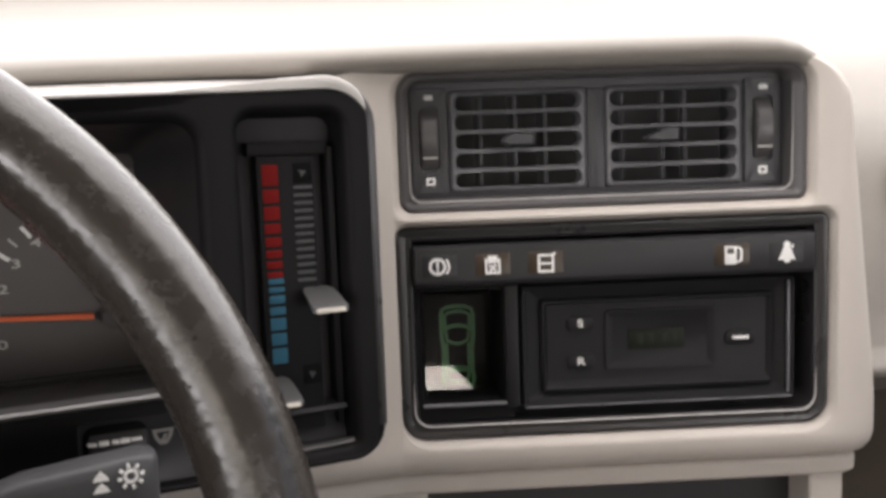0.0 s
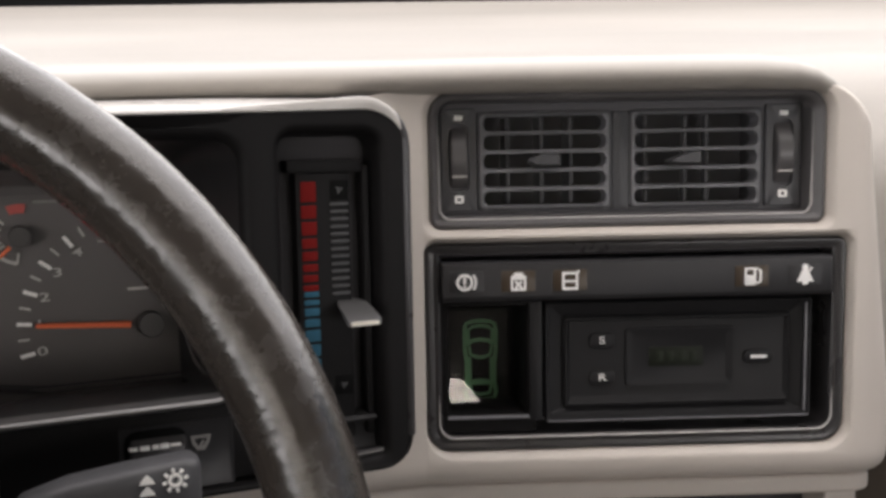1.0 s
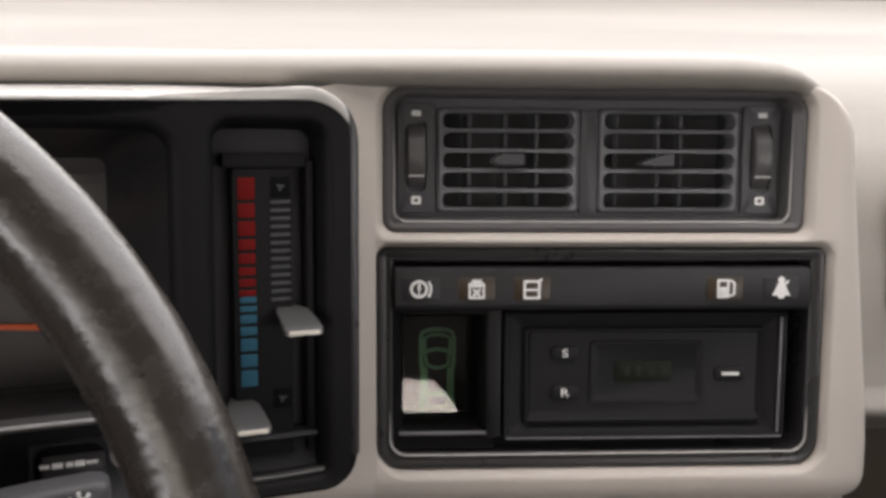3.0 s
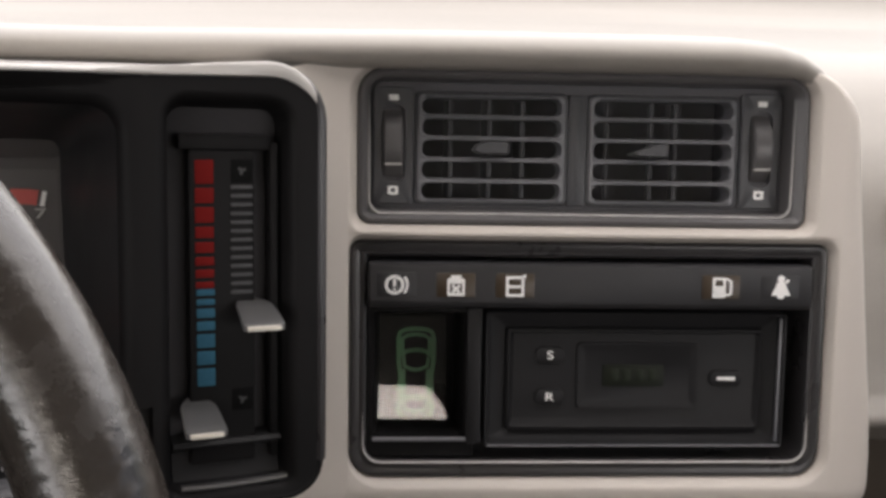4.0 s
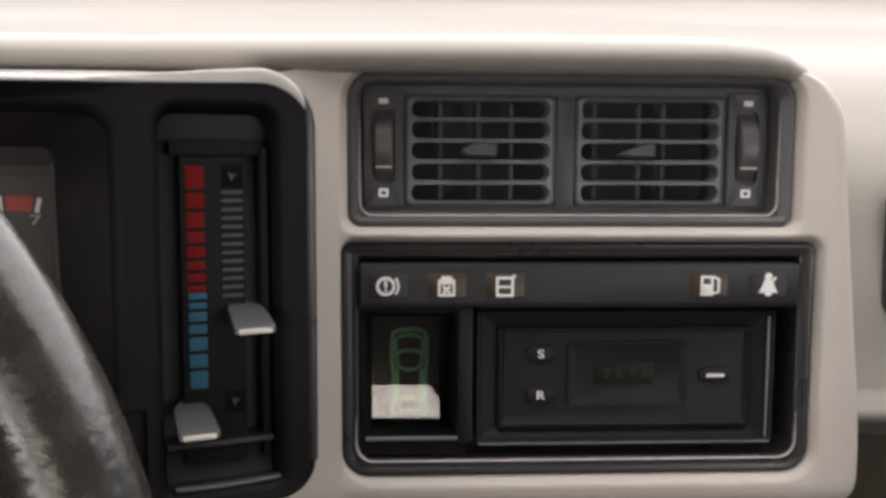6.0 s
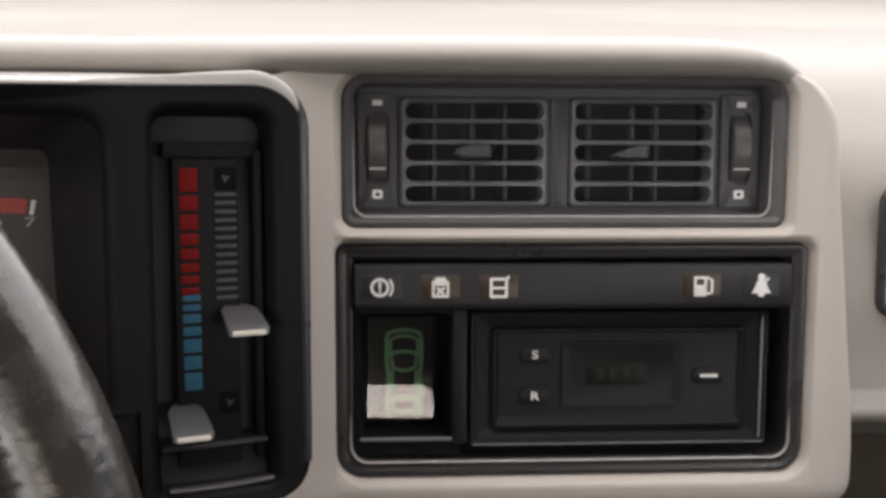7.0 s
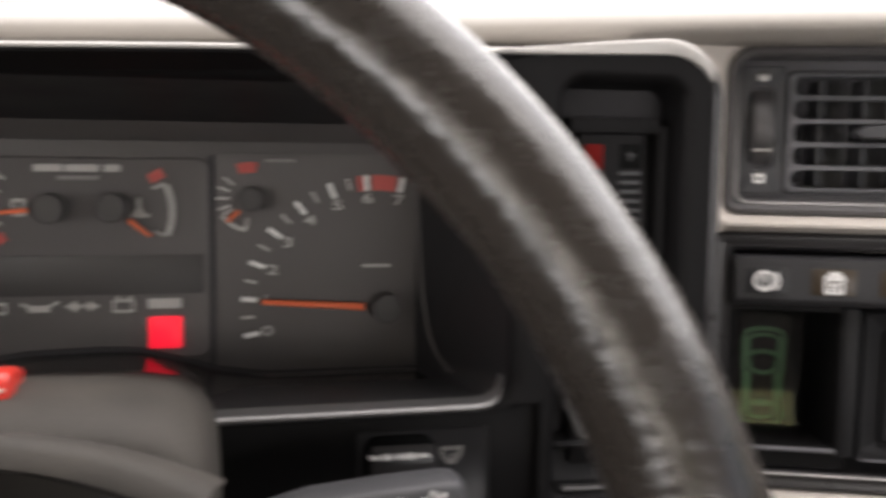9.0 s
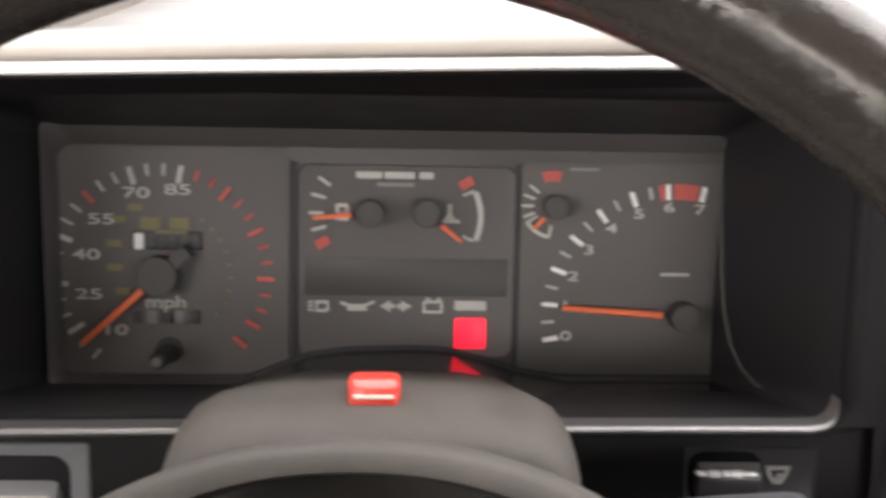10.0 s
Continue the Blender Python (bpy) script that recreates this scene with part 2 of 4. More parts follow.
def lettering(name, text, x, z, size, y, mat, parent, wide=1.0):
    cu = bpy.data.curves.new("text", "FONT")
    cu.body, cu.size, cu.align_x, cu.align_y, cu.extrude = text, size, "CENTER", "CENTER", 0.06
    cu.offset = 0.012 * size
    ob = bpy.data.objects.new("text", cu)
    me = bpy.data.meshes.new_from_object(ob)
    bpy.data.objects.remove(ob)
    bpy.data.curves.remove(cu)
    me.transform(Matrix.Scale(K, 4) @ Matrix.Translation((x, y, z)) @ pose(0, 0, 0, 90) @ Matrix.Diagonal((wide, 1, 1, 1)))
    me.materials.append(mat)
    return under(new(name, me), parent)


# ---- dashboard ----
dash = thing("dashboard", DASH, (0, 40, -100), "cream textured plastic dashboard with a black lower edge", "dashboard")
VENT = (-103, 98, 26, 94)
LOW = (-106.2, 109.6, -88.4, 18.7)


def opening(outer, outer_r, hole, hole_r, depth, top=1.0, left=1.0, right=1.0):
    """A moulded opening with a round lip; top: how much of the lip is left along its upper edge."""
    def grow(d, y):
        return rr(hole[0] - d * left, hole[1] + d * right, hole[2] - d, hole[3] + d * top, tuple(max(q + d * min(1, top * 2), 0.05) for q in hole_r), y, 8)
    return lofted([rr(*outer, outer_r, 0, 8), grow(4.2, 0), grow(3.6, 0.2), grow(3.0, 0.7), grow(2.4, 1.5), grow(1.7, 2.6), grow(1.0, 4.0), grow(0.4, 5.6), grow(0, 7.6), grow(0, depth)])


part("vent_surround", opening((-106.8, 113, 22.4, 95.4), (0.05, 22, 0.05, 0.05), VENT, (12, 12, 5, 6), 20, 0.28), CREAM, dash, smooth=60)
part("vent_top_return", lofted([[(x, y, z) for x in (-107, -50, 0, 50, 91)] for y, z in ((0, 95.4), (0.6, 95.8), (3, 96), (46, 97.5))], closed=False), CREAM, dash)
part("console_surround", opening((-106.8, 113, -94, 22.4), (0.05, 0.05, 0.05, 0.05), LOW, (5, 5, 12, 12), 20, left=0.14, right=0.78), CREAM, dash, smooth=60)

# the rounded outer edge of the stack: round the top corner and down the side
roll = [(0, 0), (3, 0.2), (6, 0.8), (8.6, 1.7), (11, 3), (13.2, 4.6), (15, 6.5), (16.7, 9), (18, 12), (20, 20), (22, 45), (23, 80), (24, 130)]
edge = []
for i in range(13):
    a = radians(90 - 90 * i / 12)
    edge.append(((91 + 22 * math.cos(a), 73.4 + 22 * math.sin(a)), (math.cos(a), math.sin(a))))
edge += [((113, z), (1, 0)) for z in (60, 40, 20, 0, -20, -40, -60, -80, -94)]
side_width = lambda z: max(0.55, min(1.35, 0.6 + 0.0056 * (64 - z)))
loops = []
for (p, d) in edge:
    low = (1 - 0.8 * max(0.0, d[1])) * side_width(p[1])
    loops.append([(p[0] + d[0] * a * low, b, p[1] + d[1] * a * low) for a, b in roll])
part("rounded_edge", lofted(loops, closed=False), CREAM, dash, smooth=60)


def pod_xy(u, w):
    c, s = math.cos(radians(21.3)), math.sin(radians(21.3))
    return (u * c - w * s, u * s + w * c)


# plan of the lower edge: along the fascia behind the pod, along the stack and back along its side
STACK_FOOT = -94.0
recess = lambda x: -0.24 * max(0.0, -106.6 - x)  # the fascia beside the stack comes a little forward
plan = [(x, recess(x), STACK_FOOT) for x in (-330, -240, -180, -150, -137, -132, -126, -120, -116, -113, -110, -108, -106.6)]
plan += [(x, 0.0, STACK_FOOT) for x in (-101, -92, -70, -30, 10, 50, 80, 100, 108)]
plan += [(113 + a * side_width(-94), b, STACK_FOOT) for a, b in roll]


def swept(profile):
    """A section carried along the lower edge; profile: how far down, how far back."""
    loops = []
    for i, (x, y, z) in enumerate(plan):
        (xa, ya, _), (xb, yb, _) = plan[max(i - 1, 0)], plan[min(i + 1, len(plan) - 1)]
        n = Vector((ya - yb, xb - xa)).normalized()
        loops.append([(x + n.x * back, y + n.y * back, z - down) for down, back in profile])
    return lofted(loops, closed=False)


part("lower_roll", swept([(0, 0), (2.4, 0.15), (4.8, 0.6), (7.2, 1.5), (9.4, 2.9), (11.2, 4.8), (12.6, 7.2), (13.6, 10), (14.2, 14), (14.4, 20)]), CREAM, dash, smooth=60)
part("lower_strip", swept([(14.6, 20), (14.0, 11.5), (14.3, 9.9), (15.2, 9.1), (16.6, 8.8), (22, 8.9), (23.4, 9.4), (24.3, 10.6), (24.6, 13), (24.6, 32)]), CREAM, dash, smooth=60)

# lower fascia with the dark radio opening below the lip
b = bmesh.new()
loft(b, [rr(-190, 124, -260, -110, 2, 28), rr(-189, 123.4, -259.5, -111, 2, 17), rr(-188, 121.5, -259.5, -112.5, 2, 13.5), rr(-96, 105, -175, -114, 5, 12), rr(-95, 104, -174, -115, 5, 13), rr(-95, 104, -174, -115, 5, 40)])
part("lower_fascia", b, CREAM, dash)
part("radio_slot", lofted([rr(-95, 104, -174, -116, 5, 39), rr(-94, 103, -173, -117, 4, 38)], cap_last=True), DEEP, dash)


# padded top: one section carried along the front edge, over the pod, the stack and round to the passenger side
def front_edge():
    """Stations along the foot of the padded nose: place in plan, outward direction, height, size of the nose."""
    line = []
    for u in (-900, -760, -640, -560, -480, -400, -340, -290, -240, -205):
        (x, y), out = pod_xy(u, 76), pod_xy(0, -1)
        line.append((x, y, out, 95.4 + 0.034 * (u + 128), max(0.5, 0.95 + 0.0006 * (u + 128))))
    line += [(-198, 2.6, (0.22, -0.97), 93.1, 0.93), (-178, 2.8, (0.08, -1), 93.3, 0.94), (-155, 2, (0, -1), 93.3, 0.95), (-130, 1, (0, -1), 93.1, 0.97), (-108, 0.5, (0, -1), 93.2, 0.98), (-85, 0.3, (0, -1), 93.2, 1.0), (-60, 0.3, (0, -1), 93.2, 1.01)]
    line += [(x, 0.3, (0, -1), 93.2, 1.02) for x in (-30, 0, 30)]
    line += [(60, 0.5, (0, -1), 93.3, 1.0), (78, 0.8, (0.05, -1), 92.9, 0.92), (90, 2, (0.15, -0.98), 92.6, 0.74), (99, 3.6, (0.35, -0.93), 89.4, 0.62), (106, 7, (0.6, -0.8), 86, 0.5)]
    line += [(112, 16, (0.8, -0.6), 83, 0.42), (118, 30, (0.9, -0.44), 83, 0.36), (124, 55, (0.92, -0.4), 87, 0.25), (130, 90, (0.9, -0.44), 95, 0.2), (139, 130, (0.8, -0.6), 100, 0.12), (152, 172, (0.5, -0.87), 109, 0.05), (172, 204, (0.2, -0.98), 122.6, 0.03)]
    line += [(x, 220, (0, -1), 128.2, 0.02) for x in (210, 280, 400, 550, 720)]
    return line


def pad_height(y):
    """The pad lies nearly level behind its nose and then climbs towards the windscreen."""
    for (a, p), (c, q) in zip(PAD, PAD[1:]):
        if y <= c:
            return p + (q - p) * (y - a) / (c - a)
    return PAD[-1][1]


PAD = ((-300, 96), (-60, 101.5), (0, 110), (16, 112), (60, 116), (140, 122.5), (226, 131.5), (260, 138), (310, 153), (380, 179), (440, 204))
section = [(-26, 0.6), (-6, 0.2), (0, -0.4), (3, 0), (6, 1), (8.6, 2.6), (10.4, 4.6), (11, 6.6), (10.6, 8.6), (9, 10.6), (6.6, 12.4), (3.2, 14), (-1.5, 15.5), (-7.5, 16.8), (-14, 17.8)]
b = bmesh.new()
loops = []
for x, y, (dx, dy), foot, size in front_edge():
    # round the end of the stack the nose keeps its height but loses its overhang
    jut = size * max(0.1, min(1.0, (113 - x) / 34)) if x > 78 else size
    loop = [(x + dx * a * (jut if a > 0 else size), y + dy * a * (jut if a > 0 else size), foot + h * size) for a, h in section]
    # behind the stack a skirt runs down and out to the passenger side
    skirt = max(0.0, min(1.0, (x - 104) / 12))
    flare = 12 * max(0.0, min(1.0, (x - 112) / 24))
    first = loop[0]
    loop[:0] = [(first[0] + dx * flare, first[1] + dy * flare, first[2] - 34 * skirt), (first[0] + dx * flare * 0.6, first[1] + dy * flare * 0.6, first[2] - 9 * skirt)]
    near, far_x = loop[-1], x * 1.02 + (0 if x > 80 else 4 * (80 - x) / 200)
    lift = near[2] - pad_height(near[1])
    for k in (0.06, 0.14, 0.24, 0.34, 0.44, 0.54, 0.64, 0.74, 0.86, 1.0):
        py = near[1] * (1 - k) + 440 * k
        loop.append((near[0] * (1 - k) + far_x * k, py, pad_height(py) + lift * (1 - k) ** 4))
    loops.append(loop)
loft(b, loops, closed=False)
part("top_pad", b, DIMCREAM, dash, smooth=80)

# passenger side: upper pad, upright face with its own vent, shelf lip and dark footwell side
face = [(268, 133.5), (255, 133.6), (242, 133.2), (229, 131.8), (216, 128.5), (200, 122.5), (184, 114.5), (168, 104.5), (153, 92), (140, 77.5), (128, 64), (119, 47), (112.5, 26), (108.5, 0), (107, -30), (107, -50), (106, -73), (103, -79), (97, -82), (92.5, -85), (92.5, -89), (96, -92.5), (106, -96), (130, -104), (165, -120)]
b = bmesh.new()
loft(b, [[(x, y, z - max(0.0, 150 - x) * 0.22 * min(1.0, max(0.0, (z - 50) / 60))) for y, z in face] for x in (108, 130, 150, 168, 190, 230, 300, 420, 560, 700)], closed=False)
# Darkened cream here too, holding down the light on this face.
part("passenger_fascia", b, DIMCREAM, dash, smooth=60)


b = bmesh.new()
loft(b, [[(x, y, z) for y, z in ((170, -108), (165, -140), (160, -260), (155, -420))] for x in (110, 300, 720)], closed=False)
part("footwell_panel", b, FOOT, dash)


# ---- instrument pod surround ----
PODBOX = (-600, -126.2, -73.6, 88.2)
grown = lambda d: (8 + d, 20 + d, 13 + d, 8 + d)


def pod_slope(bm):
    """The upper edge of the pod falls a little towards the door."""
    for v in bm.verts:
        if v.co.z > 60:
            v.co.z += 0.028 * (v.co.x + 128)
    return bm


b = bmesh.new()
loft(b, [rr(*inset(PODBOX, -1.6), grown(1.6), 60, 8), rr(*inset(PODBOX, -1.6), grown(1.6), -7.4, 8), rr(*inset(PODBOX, -1.2), grown(1.2), -8.6, 8), rr(*inset(PODBOX, -0.4), grown(0.4), -9.6, 8),
         rr(*inset(PODBOX, 0.5), grown(-0.5), -10.0, 8), rr(*inset(PODBOX, 1.4), grown(-1.4), -9.4, 8), rr(*inset(PODBOX, 1.8), grown(-1.8), 0, 8)])
# the ledge takes the place of its upper side
bmesh.ops.delete(b, geom=[f for f in b.faces if f.calc_center_median().z > 84 and f.calc_center_median().x < -148], context="FACES")
pod = thing("instrument_pod", POD, (-350, 0, -74), "black rim of the instrument pod standing out of the dashboard", "dashboard pod")
part("pod_rim", pod_slope(b), PODBLACK, pod)
# cream fascia between the pod and the stack, running on behind the pod
BESIDE = (-137, -132, -126, -120, -116, -113, -110, -108, -106.6)
part("side_fascia", lofted([[(x, recess(x), STACK_FOOT + (min(96.5, 91 + 0.22 * (x + 137)) - STACK_FOOT) * k / 12) for k in range(13)] for x in BESIDE], closed=False), CREAM, dash, smooth=80)
part("under_pod_fascia", lofted([[(x, recess(x), z) for z in (STACK_FOOT, -86, -77)] for x in (-330, -240, -180, -150, -137)], closed=False), CREAM, dash)

# satin ledge over the pod opening, rising back to the foot of the pad; its lip juts out over the dials
jutting = lambda u: 12 * max(0.0, min(1.0, (-190 - u) / 110))
RAISED = 1.2
loops = []
for u in (-600, -450, -300, -270, -240, -215, -190, -168, -146.2, -138):
    lip = [(q, y - jutting(u)) for q, y in ((3.5, 0.2), (4.2, -0.5), (4.9, -0.4), (5.3, 0.4), (5.3, 3))]
    loops.append([(u, -9.8 + y, 88.2 + RAISED - q) for q, y in [(-6.9, 94), (-2.6, 62), (0.4, 34), (2.4, 12)] + lip])
part("trim_strip", pod_slope(lofted(loops, closed=False)), SILVER, pod, "satin silver ledge over the opening")
# towards the corner it stands up into a band that runs out round the bend
stations = [((u, 88.2 + RAISED), (0, 1), 1.0, k) for u, k in ((-205, 0.02), (-185, 0.35), (-165, 0.75), (-146.2, 1.0))]
for i in range(1, 9):
    a = radians(90 - 9.5 * i)
    stations.append(((-146.2 + 20 * math.cos(a), 68.2 + RAISED + 20 * math.sin(a)), (math.cos(a), math.sin(a)), 1.0 - 0.0125 * i * i, 1.0))
loops = []
for p, d, t, k in stations:
    band = [(3.5 - (3.5 - q) * k, y * k) for q, y in ((-0.3, 6.0), (-0.3, 0.6), (-0.1, -0.8), (0.5, -1.3), (1.6, -1.5), (2.8, -1.4))] + [(3.8, -1.1), (4.9, -0.9), (5.4, 0.1), (5.4, 4)]
    loops.append([(p[0] - d[0] * q * t, -9.8 + y * t - jutting(p[0]), p[1] - d[1] * q * t) for q, y in band])
part("trim_bend", pod_slope(lofted(loops, closed=False)), SILVER, pod)
# the rim runs on down its side as a dark satin edge
stations = [((-146.2 + 20 * math.cos(radians(a)), 68.2 + 20 * math.sin(radians(a))), (math.cos(radians(a)), math.sin(radians(a))), 0.5 + (90 - a) / 180) for a in (62, 50, 38, 26, 13, 0)]
stations += [((-126.2, z), (1, 0), 1.0) for z in (50, 20, -10, -40, -60.6)]
part("side_edge", pod_slope(lofted([[(p[0] - d[0] * q * t, -9.9 + y * t, p[1] - d[1] * q * t) for q, y in ((-2.4, 6), (-2.4, 2.2), (-2, 0.6), (-1.1, -0.5), (0.2, -0.6), (1.4, 0.3), (2, 2))] for p, d, t in stations], closed=False)), FRAMEBLACK, pod, "dark satin edge of the pod")


# ---- instrument cluster ----
W0, WD = -10.0, 86.0
cluster = thing("instrument_cluster", POD, (-348, 40, -50), "black instrument cluster with orange needles and grey dials", "instrument cluster")
TUN = (-505, -198.5, -33, 71.5)
b = bmesh.new()
tr = lambda d: (10 + d, 10 + d, 9 + d, 9 + d)
loft(b, [rr(-597, -187, -34, 83.6, (4, 1, 1, 4), W0), rr(*inset(TUN, -5), tr(5), W0), rr(*inset(TUN, -3), tr(3), W0 + 0.5), rr(*inset(TUN, -1.2), tr(1.2), W0 + 1.8), rr(*TUN, tr(0), W0 + 5)])
for v in b.verts:
    if v.co.z > 80:
        v.co.z += 0.028 * (v.co.x + 128)
part("hood", b, PODBLACK, cluster)
# Walls lighter than the hood's black, in place of reflections on the clear lens.
part("tunnel", lofted([rr(*TUN, tr(0), W0 + 5), rr(-497, -206, -38, 68, tr(-2), 40), rr(-487, -213, -46, 58, tr(-4), 84)]), CLOCKBLACK, cluster)
part("brow", lofted([[(u, W0 + w - jutting(u) * k, z + RAISED + 0.028 * (u + 128)) for w, k, z in ((1.2, 1, 84), (0.3, 1, 82.9), (0.6, 1, 82), (1.2, 0.8, 80.8), (0.6, 0.3, 79), (0.6, 0, 77.6))] for u in (-600, -450, -300, -270, -240, -215, -190)], closed=False), PODBLACK, cluster)
b = bmesh.new()
loft(b, [rr(-597, -183, -70, -34, (1, 4, 6, 4), W0 + 6), rr(-596, -184, -69, -35, (1, 4, 6, 4), W0 + 5.6)], cap_last=True)
part("lower_panel", b, PODBLACK, cluster)
b = bmesh.new()
loft(b, [rr(-487, -208, -45, 66, (8, 8, 4, 4), 70), rr(-486.4, -208.5, -44, 63, (8, 8, 4, 4), 71), rr(-485.6, -209, -43, 52.6, (7, 7, 4, 4), WD - 1.5)])
part("dial_visor", b, VISOR, cluster)
part("backing_plate", slabbed(-488, -208, -50, 60, WD + 0.6, WD + 4, 4), VISOR, cluster)
part("speedometer_panel", slabbed(-489, -392.5, -46, 52.5, WD, WD + 3, 5), DIAL, cluster)
part("gauge_panel", lofted([rr(-389, -298, -36, 46, 5, WD + 0.4), rr(-388.2, -298.8, -35, 45.2, 5, WD - 0.8), rr(-387, -300, -34, 44, 4, WD - 0.2)], cap_last=True), DIAL, cluster)
part("tachometer_panel", slabbed(-296.5, -209, -46, 48, WD - 0.2, WD + 3, 4), DIAL, cluster)
# edge of the clear lens, bending down the side of the tunnel to the lip
side_u = lambda w: -198.5 - 7.5 * (w - W0 - 2) / 48 if w < 40 else -206 - 7 * (w - 40) / 44
part("lens_edge", lofted([[(side_u(w) - 0.7 + 0.8 * math.cos(radians(60 * k)), w, z + 0.8 * math.sin(radians(60 * k))) for k in range(6)] for w, z in ((83, 56), (82, 40), (80, 22), (77, 4), (73, -12), (67, -24), (58, -31.5), (46, -35), (30, -35.5), (12, -34), (-4, -32))]), VISOR, cluster)
part("display_strip", slabbed(-386, -301, -9, 7, WD - 0.7, WD, 0.5, 0.1), HUBCAP, cluster)
for x in (-390.8, -297.4):
    part("panel_groove", slabbed(x - 1.1, x + 1.1, -40, 47, WD - 1.0, WD + 1, 0.8, 0.2), DEEP, cluster)
# clear floor of the lens, with an arch over the steering column
ARCH = ((-505, -47), (-451, -46), (-420, -45.3), (-408, -43.6), (-396, -38.8), (-384, -34.2), (-368, -31.8), (-340, -31), (-326, -31.6), (-310, -36), (-295, -40.5), (-277, -43.3), (-195, -43.2))


def arch(u):
    for (a, p), (c, q) in zip(ARCH, ARCH[1:]):
        if u <= c:
            k = (u - a) / (c - a)
            return p + (q - p) * k
    return ARCH[-1][1]


us = [-500 + 5 * i for i in range(60)]
part("lens_floor", lofted([[(u, WD - 1.2, arch(u) - 0.8) for u in us], [(u, WD - 6, arch(u) - 0.2) for u in us], [(u, 40, -40 + 0.42 * (arch(u) + 46)) for u in us], [(u, W0 + 2, -34) for u in us]], closed=False), GLOSSBLACK, cluster)
part("lens_seam", lofted([[(u, WD - 1.6, arch(u) + 1.2) for u in us], [(u, WD - 2.4, arch(u) + 0.9) for u in us], [(u, WD - 2.4, arch(u) - 0.7) for u in us]], closed=False), DEEP, cluster)
# silver lip under the dials, turned up at its end
lip = [(-600, -36.6), (-470, -35.2), (-420, -34.6), (-300, -33.5), (-230, -33.2), (-212, -33.1), (-207.5, -32.4), (-204.6, -30.4), (-203.2, -27.4), (-202.6, -23.5)]
b = bmesh.new()
rows_ = []
for i, (u, z) in enumerate(lip):
    t = (1, 1, 1, 1, 1, 1, 0.9, 0.7, 0.45, 0.15)[i]
    rows_.append([(u, -14 - 2.6 * math.cos(radians(q)) * t, z - 0.3 + 1.6 * math.sin(radians(q)) * t) for q in (-90, -70, -45, -20, 0, 20, 45, 70, 90)] + [(u, -8, z - 0.3 + 1.8 * t)])
loft(b, rows_, closed=False)
part("silver_lip", b, LIPGREY, cluster, "satin silver lip under the dials")

MARK = (WD - 1.4, WD - 0.9)


def tick_set(name, cx, cz, r0, r1, angles, width, mat):
    for a in angles:
        c, s = math.cos(radians(a)), math.sin(radians(a))
        part(name, barred(cx + c * (r0 + r1) / 2, cz + s * (r0 + r1) / 2, r1 - r0, width, a, *MARK), mat, cluster)


def needle(cx, cz, r0, r1, angle, width, hub, hub_mat):
    part("needle_hub", disc(bmesh.new(), cx, cz, hub, WD - 9, WD - 1), hub_mat, cluster)
    b = bmesh.new()
    c, s = math.cos(radians(angle)), math.sin(radians(angle))
    sect = lambda r, w: [(cx + c * r - s * q, y, cz + s * r + c * q) for q, y in ((-w, WD - 5), (-w * 0.6, WD - 6), (w * 0.6, WD - 6), (w, WD - 5))]
    loft(b, [sect(r0, width / 2), sect(r1, width * 0.36)], True, True)
    part("needle", b, NEEDLE, cluster, "orange pointer needle")


# speedometer, 0 to 85 and on in red
SX, SZ = -445.0, -0.8
mph = lambda v: 231 - 1.793 * v
tick_set("major_tick", SX, SZ, 38.5, 46, [mph(v) for v in (10, 25, 40, 70, 85)], 2.0, DIMWHITE)
tick_set("minor_tick", SX, SZ, 41, 46, [mph(v) for v in (0, 5, 15, 20, 30, 35, 45, 50, 60, 65, 75, 80)], 1.1, DIMWHITE)
tick_set("red_tick", SX, SZ, 40, 46, [mph(55)], 1.6, DIALRED)
tick_set("red_tick", SX, SZ, 41.5, 46, [mph(v) for v in (90, 95, 105, 110, 120, 125, 135, 140)], 1.3, DIALRED)
tick_set("red_tick", SX, SZ, 39.5, 46.5, [mph(v) for v in (100, 115, 130, 145, 152)], 1.9, DIALRED)
for text, x, z in (("85", -437.4, 34.3), ("70", -454.5, 32.8), ("55", -468.8, 21.8), ("40", -475.4, 7.1), ("25", -474.7, -9.5), ("10", -464.6, -24.5)):
    lettering("number", text, x, z, 6.2, MARK[0], DIMWHITE, cluster, 1.85)
lettering("unit", "mph", -443.3, -12.6, 7.5, MARK[0], DIMWHITE, cluster, 1.3)
tick_set("small_tick", SX, SZ, 27.5, 29.5, [mph(v * 12.4 / 2) for v in range(16, 25)], 0.9, OLIVE)
for x, z in ((-462, 22), (-455, 27), (-464, 12), (-464, 2), (-461, -8)):
    part("inner_mark", slabbed(x - 3, x + 3, z - 1.4, z + 1.4, *MARK, 0.3, 0.05), OLIVE, cluster)
for x in (-449, -437):
    part("inner_mark", slabbed(x - 4, x + 4, 18, 23, *MARK, 0.4, 0.05), OLIVE, cluster)
part("inner_mark", slabbed(-447, -434, 15.8, 17.4, *MARK, 0.3, 0.05), OLIVE, cluster)
part("odometer_window", slabbed(-456.5, -428, 9.5, 17, WD - 0.7, WD, 0.4, 0.1), GLOSSBLACK, cluster)
for i in range(6):
    part("odometer_wheel", slabbed(-455.8 + 4.6 * i, -451.8 + 4.6 * i, 10.2 - (0.6 if i == 0 else 0), 16.4, WD - 1.6, WD - 0.7, 0.6, 0.3), WHITE if i == 0 else GREY, cluster)
